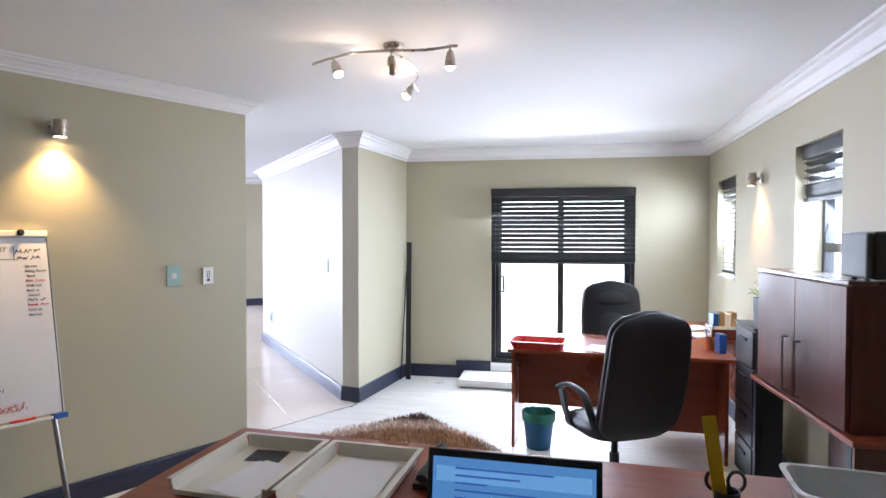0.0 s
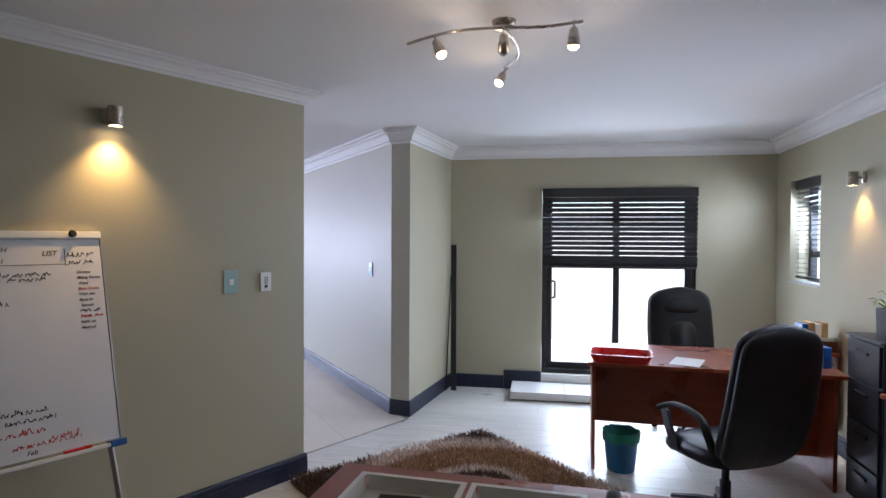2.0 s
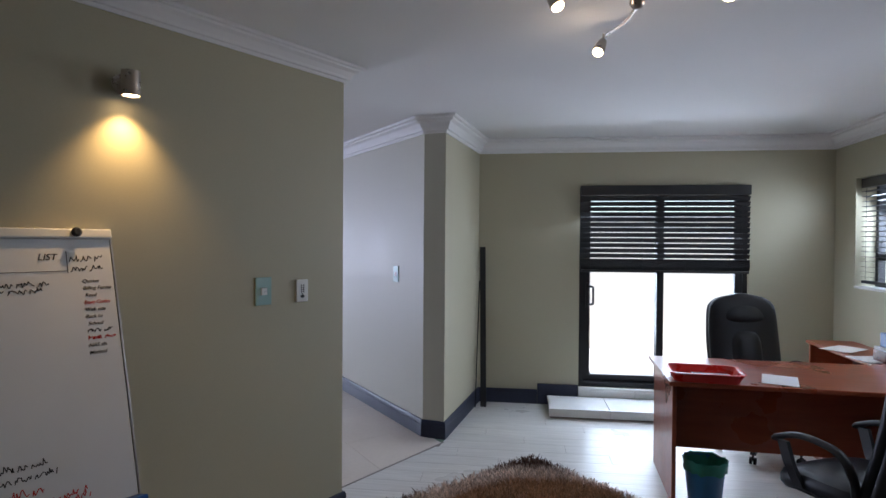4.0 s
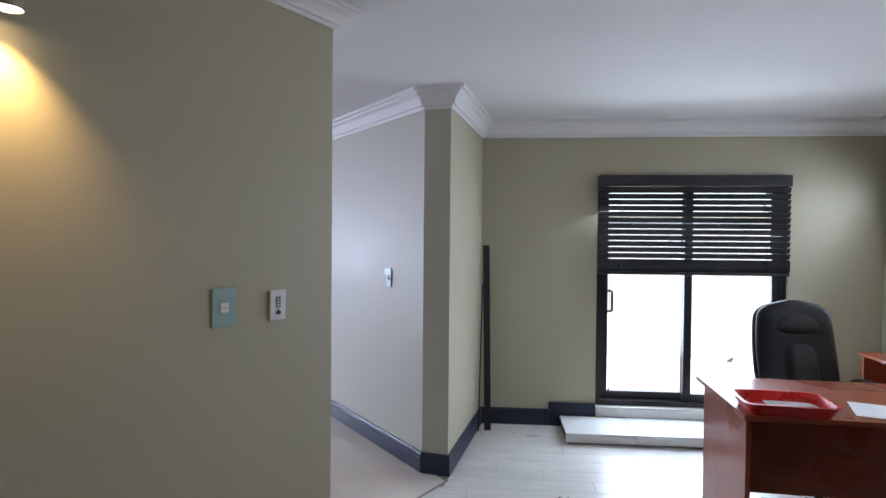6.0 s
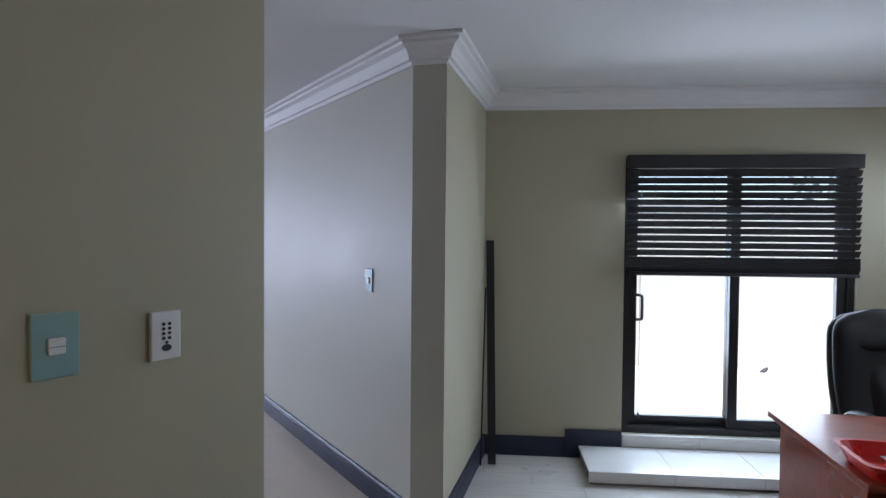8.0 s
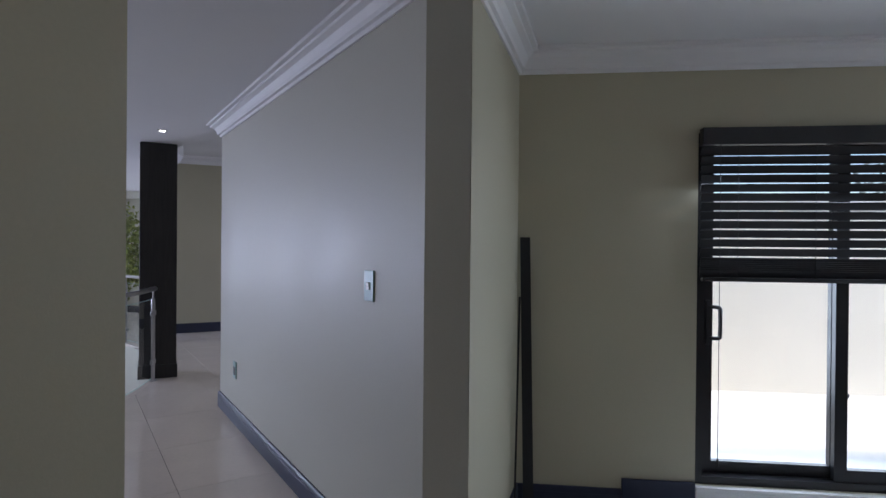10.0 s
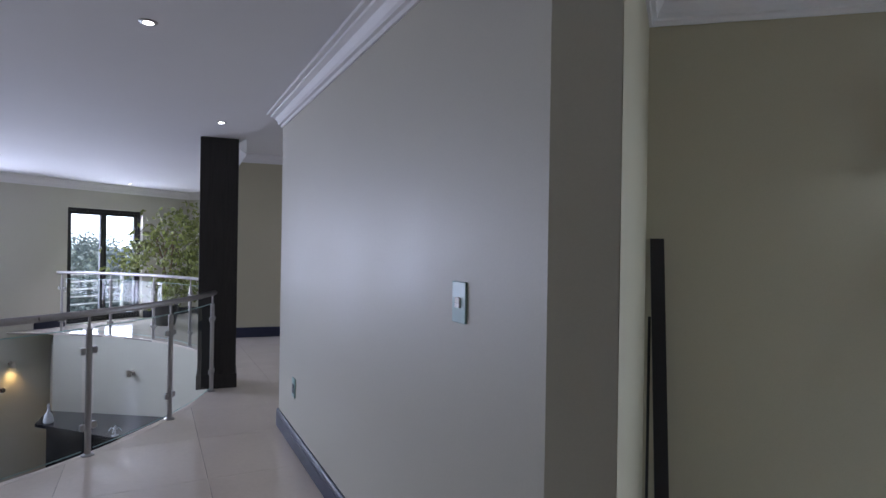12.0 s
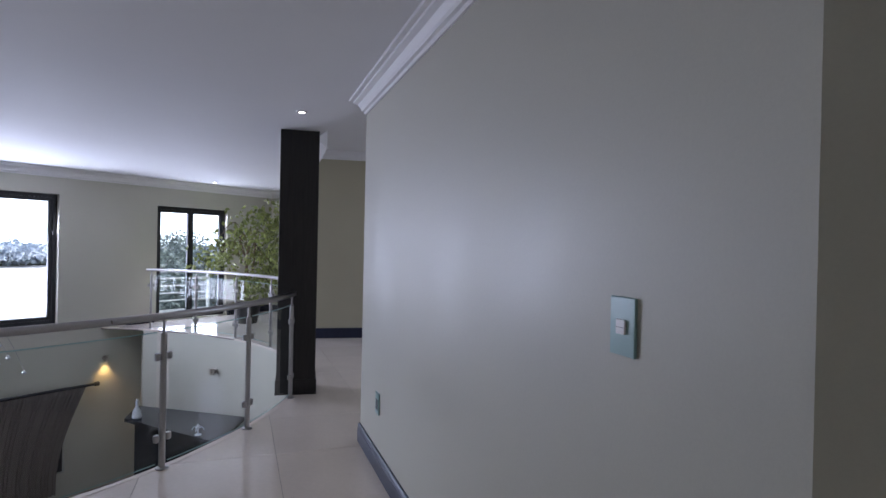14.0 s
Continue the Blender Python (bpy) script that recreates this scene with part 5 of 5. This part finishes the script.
cu, cv = Vector((0.83, 0.55)).normalized(), Vector((-0.55, 0.83)).normalized()
CM = Matrix(((cu.x, cv.x, 0, -6.08), (cu.y, cv.y, 0, 9.36), (0, 0, 1, 0), (0, 0, 0, 1)))
col = thing("column", "square black wood-clad column beside the balustrade", "column", CM)
part("shaft", box(B(), 0, 0.40, 0, 0.40, 0.0, CEIL - 0.002, 0.006), COLUMN, col)
part("plinth", box(B(), -0.012, 0.412, -0.012, 0.412, 0.0, 0.16, 0.004), COLUMN, col)

# indoor tree in a pot
fic = thing("potted_tree", "leafy weeping fig tree in a black pot", "potted tree", pose(-9.93, 13.65, 0))
part("pot", loft(B(), [circle((0, 0, z), r, 24) for z, r in ((0, 0.17), (0.02, 0.19), (0.36, 0.25), (0.40, 0.26), (0.40, 0.235), (0.33, 0.225))]), PLASTIC_BLACK, fic, smooth=True)
part("soil", cyl(B(), (0, 0, 0.331), (0, 0, 0.345), 0.222, n=24), BARK, fic)
bm = B()
rnd = random.Random(5)
for k in range(3):
    tube(bm, smooth_path([(0.03 * k - 0.03, 0.02 * k, 0.33), (0.06 * math.sin(k * 2), 0.05 * math.cos(k * 2), 0.8), (0.10 * math.sin(k * 2 + 1), 0.10 * math.cos(k * 2 + 1), 1.25), (0.2 * math.sin(k * 2.1), 0.2 * math.cos(k * 2.1), 1.7)]), 0.017, 8)
for k in range(16):
    t = k * 2.4
    h = 0.98 + 0.045 * k
    r = rnd.uniform(0.35, 0.62)
    tube(bm, smooth_path([(0.05 * math.cos(t), 0.05 * math.sin(t), h), (r * 0.7 * math.cos(t), r * 0.7 * math.sin(t), h + 0.32), (r * 1.25 * math.cos(t), r * 1.25 * math.sin(t), h + 0.16)]), 0.007, 5)
part("trunk", bm, BARK, fic, smooth=True)
part("crown", leaf_cloud(B(), (0, 0, 1.42), (1.75, 1.75, 1.65), 2000, 0.115, 12, drop=0.9), LEAF, fic, kind="stuff")

# storey below
WW = WM @ pose(0, -0.984, -0.56, 0, 0, 90)
wall_spot(WW, "satin nickel wall spotlight over the storey below", 9)
q = on_ring(80, VOID_R, -0.60)
wall_spot(pose(q.x, q.y, q.z, 0, 0, -10), "satin nickel wall lamp, unlit, on the curved wall", 0, lit=False)
cr = thing("curtain_rod", "dark wooden curtain rod on the lower wall", "curtain rod", WM)
part("rod", cyl(B(), (0.12, -4.3, -0.98), (0.12, -1.2, -0.98), 0.026, n=12), PLASTIC_BLACK, cr, smooth=True)
part("finial", turned(B(), (0.12, -1.2, -0.98), (0, 1, 0), [(0, 0.02), (0.01, 0.04), (0.06, 0.042), (0.08, 0.02)], 14), PLASTIC_BLACK, cr, smooth=True)
part("bracket", box(B(), 0.001, 0.12, -1.33, -1.30, -1.0, -0.98), PLASTIC_BLACK, cr)
cur = thing("curtain", "taupe gathered curtain hanging from a dark rod", "curtain", WM)
rings = []
for i in range(15):
    v = i / 14
    z = -1.0 - v * 1.75
    right = -1.36 - 0.45 * math.sin(min(1, v * 1.1) * math.pi / 2)
    rings.append([Vector((0.12 + 0.03 * math.sin(k * 1.9), -3.4 + (right + 3.4) * k / 90, z)) for k in range(91)])
bm = B()
loft(bm, rings, caps=False, closed=False)
cloth = part("cloth", bm, CURTAIN, cur, smooth=True)
mod = cloth.modifiers.new("thickness", "SOLIDIFY")
mod.thickness = 0.006
bar = thing("mantel", "black granite topped counter on the storey below", "counter")
part("body", prism(B(), [(-10.42, 11.62), (-10.02, 11.13), (-8.20, 10.92), (-8.60, 11.75)], LOW, -1.272), GRANITE, bar)
part("top", prism(B(), [(-10.60, 11.69), (-10.16, 11.06), (-8.085, 10.78), (-8.52, 11.9)], -1.27, -1.22), GRANITE, bar)
bot = thing("glass_decanter", "small clear glass decanter on the black mantel", "decanter", pose(-10.0, 11.15, -1.219))
FROSTED = material("cut_glass", (0.62, 0.64, 0.66), 0.12, vary=0.1, scale=30, spec=0.8)
part("bottle", turned(B(), (0, 0, 0), (0, 0, 1), [(0, 0.06), (0.02, 0.075), (0.12, 0.06), (0.18, 0.022), (0.24, 0.02), (0.25, 0.03)], 18), FROSTED, bot, smooth=True)
part("stopper", turned(B(), (0, 0, 0.251), (0, 0, 1), [(0, 0.012), (0.03, 0.024), (0.06, 0.004)], 12), FROSTED, bot, smooth=True)
orn = thing("glass_ornament", "small clear glass ornament on the black mantel", "ornament", pose(-8.56, 10.92, -1.219))
bm = B()
turned(bm, (0, 0, 0), (0, 0, 1), [(0, 0.05), (0.01, 0.05), (0.02, 0.012), (0.10, 0.010), (0.11, 0.03), (0.16, 0.005)], 14)
for k in range(4):
    t = k * 1.57 + 0.4
    tube(bm, smooth_path([(0, 0, 0.08), (0.05 * math.cos(t), 0.05 * math.sin(t), 0.12), (0.09 * math.cos(t), 0.09 * math.sin(t), 0.07)]), 0.006, 6)
part("branch", bm, FROSTED, orn, smooth=True)

# crystal pendant over the void
ch_l = thing("chandelier", "chrome wire chandelier with small crystal drops over the void", "chandelier", pose(-8.54, 7.91, 0.0))
part("cord", cyl(B(), (0, 0, 0.72), (0, 0, CEIL - 0.03), 0.004, n=8), STEEL, ch_l)
part("ceiling_cup", turned(B(), (0, 0, CEIL - 0.001), (0, 0, -1), [(0, 0.06), (0.03, 0.05), (0.035, 0.01)], 18), STEEL, ch_l, smooth=True)
rnd = random.Random(3)
for k in range(14):
    t = k * 2 * math.pi / 14
    r, z = rnd.uniform(0.25, 0.55), rnd.uniform(0.25, 0.60)
    wire = part("wire", tube(B(), smooth_path([(0, 0, 0.72), (r * 0.6 * math.cos(t), r * 0.6 * math.sin(t), 0.66), (r * math.cos(t), r * math.sin(t), z)], 5), 0.0025, 6), STEEL, ch_l)
    part("crystal", turned(B(), (r * math.cos(t), r * math.sin(t), z - 0.045), (0, 0, 1), [(0, 0.004), (0.018, 0.022), (0.04, 0.006)], 8), FROSTED, wire)


# ---- floor pieces ----
def slab_piece(name, poly, z0, z1, mat, parent, ch=0.0015):
    bm = B()
    cx, cy = sum(p[0] for p in poly) / len(poly), sum(p[1] for p in poly) / len(poly)
    rings = [[Vector((x, y, z0)) for x, y in poly], [Vector((x, y, z1 - ch)) for x, y in poly],
             [Vector((x + (cx - x) * min(0.5, ch / max(0.02, math.hypot(cx - x, cy - y))), y + (cy - y) * min(0.5, ch / max(0.02, math.hypot(cx - x, cy - y))), z1)) for x, y in poly]]
    loft(bm, rings)
    return part(name, bm, mat, parent)


OFFICE_POLY = [SE, NE, (-1.725, NORTH), (-1.92, 5.39), (-2.52, 4.33), (-2.52 - 0.515 * 7.6, 4.33 - 0.857 * 7.6)]
office_floor = structure("floor", prism(B(), OFFICE_POLY, -0.2, -0.003), GROUT, "pale wood-look plank floor of the office", "floor")
ROW, LEN = 0.178, 1.22
SPLIT = NORTH - 8 * ROW
EDGE_S = (-2.52 + 0.601 * (SPLIT - 4.33), SPLIT)
UPPER = [tuple(east_at(SPLIT)), NE, (-1.725, NORTH), (-1.95, SPLIT)]
LOWER = [SE, tuple(east_at(SPLIT)), EDGE_S, (-2.52 - 0.515 * 7.6, 4.33 - 0.857 * 7.6)]
r = 0
y = NORTH
spare = B()
while y > SOUTH:
    shift = (0.338 * r) % LEN
    x = EAST + shift - 0.2
    while x > -6.4:
        poly = [(x - LEN + 0.0008, y - ROW + 0.0008), (x - 0.0008, y - ROW + 0.0008), (x - 0.0008, y - 0.0008), (x - LEN + 0.0008, y - 0.0008)]
        room = UPPER if y - ROW > SPLIT - 0.01 else LOWER
        for (ax, ay), (bx, by) in zip(room, room[1:] + room[:1]):
            if poly:
                poly = clip(poly, ax, ay, -(by - ay), bx - ax)
        if len(poly) > 2 and area(poly) > 0.004:
            if y > 1.6:
                slab_piece("plank", poly, -0.0028, 0.0, PLANK, office_floor)
            else:
                prism(spare, poly, -0.0028, 0.0)
        x -= LEN
    y -= ROW
    r += 1
part("planks_far", spare, PLANK, office_floor, kind="stuff")

# polished tiles of the gallery, lounge and passage
TD, TN = Vector((-0.64, 0.768)).normalized(), Vector((0.768, 0.64)).normalized()
SIZE, D0 = 0.90, 1.225
gallery = tagged(new("floor_gallery"), "polished beige porcelain tile floor of the gallery", "floor", "", "structure")
under = B()
D_HALL, S_END = 1.92, 9.32
wall_n = WM.to_3x3() @ Vector((1, 0, 0))
end_n = WM.to_3x3() @ Vector((0, -1, 0))
for i in range(-17, 8):
    for j in range(-4, 22):
        d, s = D0 + i * SIZE, 0.35 + j * SIZE
        g = 0.0012
        quad = [TN * (d + a_) + TD * (s + b_) for a_, b_ in ((g, g), (SIZE - g, g), (SIZE - g, SIZE - g), (g, SIZE - g))]
        base = [tuple(p) for p in quad]
        base = clip(base, *west_at(0), wall_n.x, wall_n.y)
        base = clip(base, 0, 2.2, 0, 1) if base else base
        base = clip(base, *west_at(2.7), end_n.x, end_n.y) if base and base[0][0] < -7.5 else base
        base = clip(base, -1.4, 0, -1, 0) if base else base
        if not base:
            continue
        pieces = []
        one = clip(base, *(TN * D_HALL), -TN.x, -TN.y)
        if one:
            one = clip(one, -2.525, 4.33, -0.857, 0.515)
        if one:
            pieces.append(one)
        two = clip(base, *(TN * D_HALL), TN.x, TN.y)
        if two:
            two = clip(two, *(TD * S_END), TD.x, TD.y)
        if two:
            pieces.append(two)
        for poly in pieces:
            inside = [(Vector(p) - VOID_C).length < VOID_R for p in poly]
            if all(inside):
                continue
            cen = sum((Vector(p) for p in poly), Vector((0, 0))) / len(poly)
            if any(inside) or (cen - VOID_C).length < VOID_R + 0.5:
                hits = []
                for p, q2 in zip(poly, poly[1:] + poly[:1]):
                    for k in range(60):
                        v, v2 = Vector(p).lerp(Vector(q2), k / 60), Vector(p).lerp(Vector(q2), (k + 1) / 60)
                        if ((v - VOID_C).length < VOID_R) != ((v2 - VOID_C).length < VOID_R):
                            hits.append(math.atan2(v.y - VOID_C.y, v.x - VOID_C.x))
                if hits:
                    a0, a1 = min(hits), max(hits)
                    em = Vector((math.cos((a0 + a1) / 2), math.sin((a0 + a1) / 2)))
                    chord = VOID_R * math.cos((a1 - a0) / 2)
                    poly = clip(poly, VOID_C.x + em.x * chord, VOID_C.y + em.y * chord, em.x, em.y)
            if len(poly) > 2 and area(poly) > 0.006:
                slab_piece("floor_tile", poly, -0.010, 0.0, TILE, gallery, 0.0005)
                prism(under, poly, -0.028, -0.0105)
part("slab", under, GROUT, gallery)
ringpath = [(VOID_C.x + (VOID_R - 0.02) * math.cos(radians(t)), VOID_C.y + (VOID_R - 0.02) * math.sin(radians(t))) for t in range(-76, 104, 2)]
part("edge_nosing", moulding(B(), ringpath[::-1], [(0, -0.03), (0.05, -0.03), (0.05, 0.002), (0.004, 0.002), (0, -0.002)]), TILE, gallery, "polished stone edge strip")

# dark joint where the planks meet the tiles
joint = B()
pa, pb = Vector((-2.555, 4.27)), Vector((-1.925, 5.345))
nn = Vector((pb.y - pa.y, pa.x - pb.x)).normalized() * 0.009
prism(joint, [tuple(pa + nn), tuple(pb + nn), tuple(pb - nn), tuple(pa - nn)], -0.02, 0.0015)
structure("threshold_joint", joint, GROUT, "dark grouted joint between plank and tile floors", "floor joint")
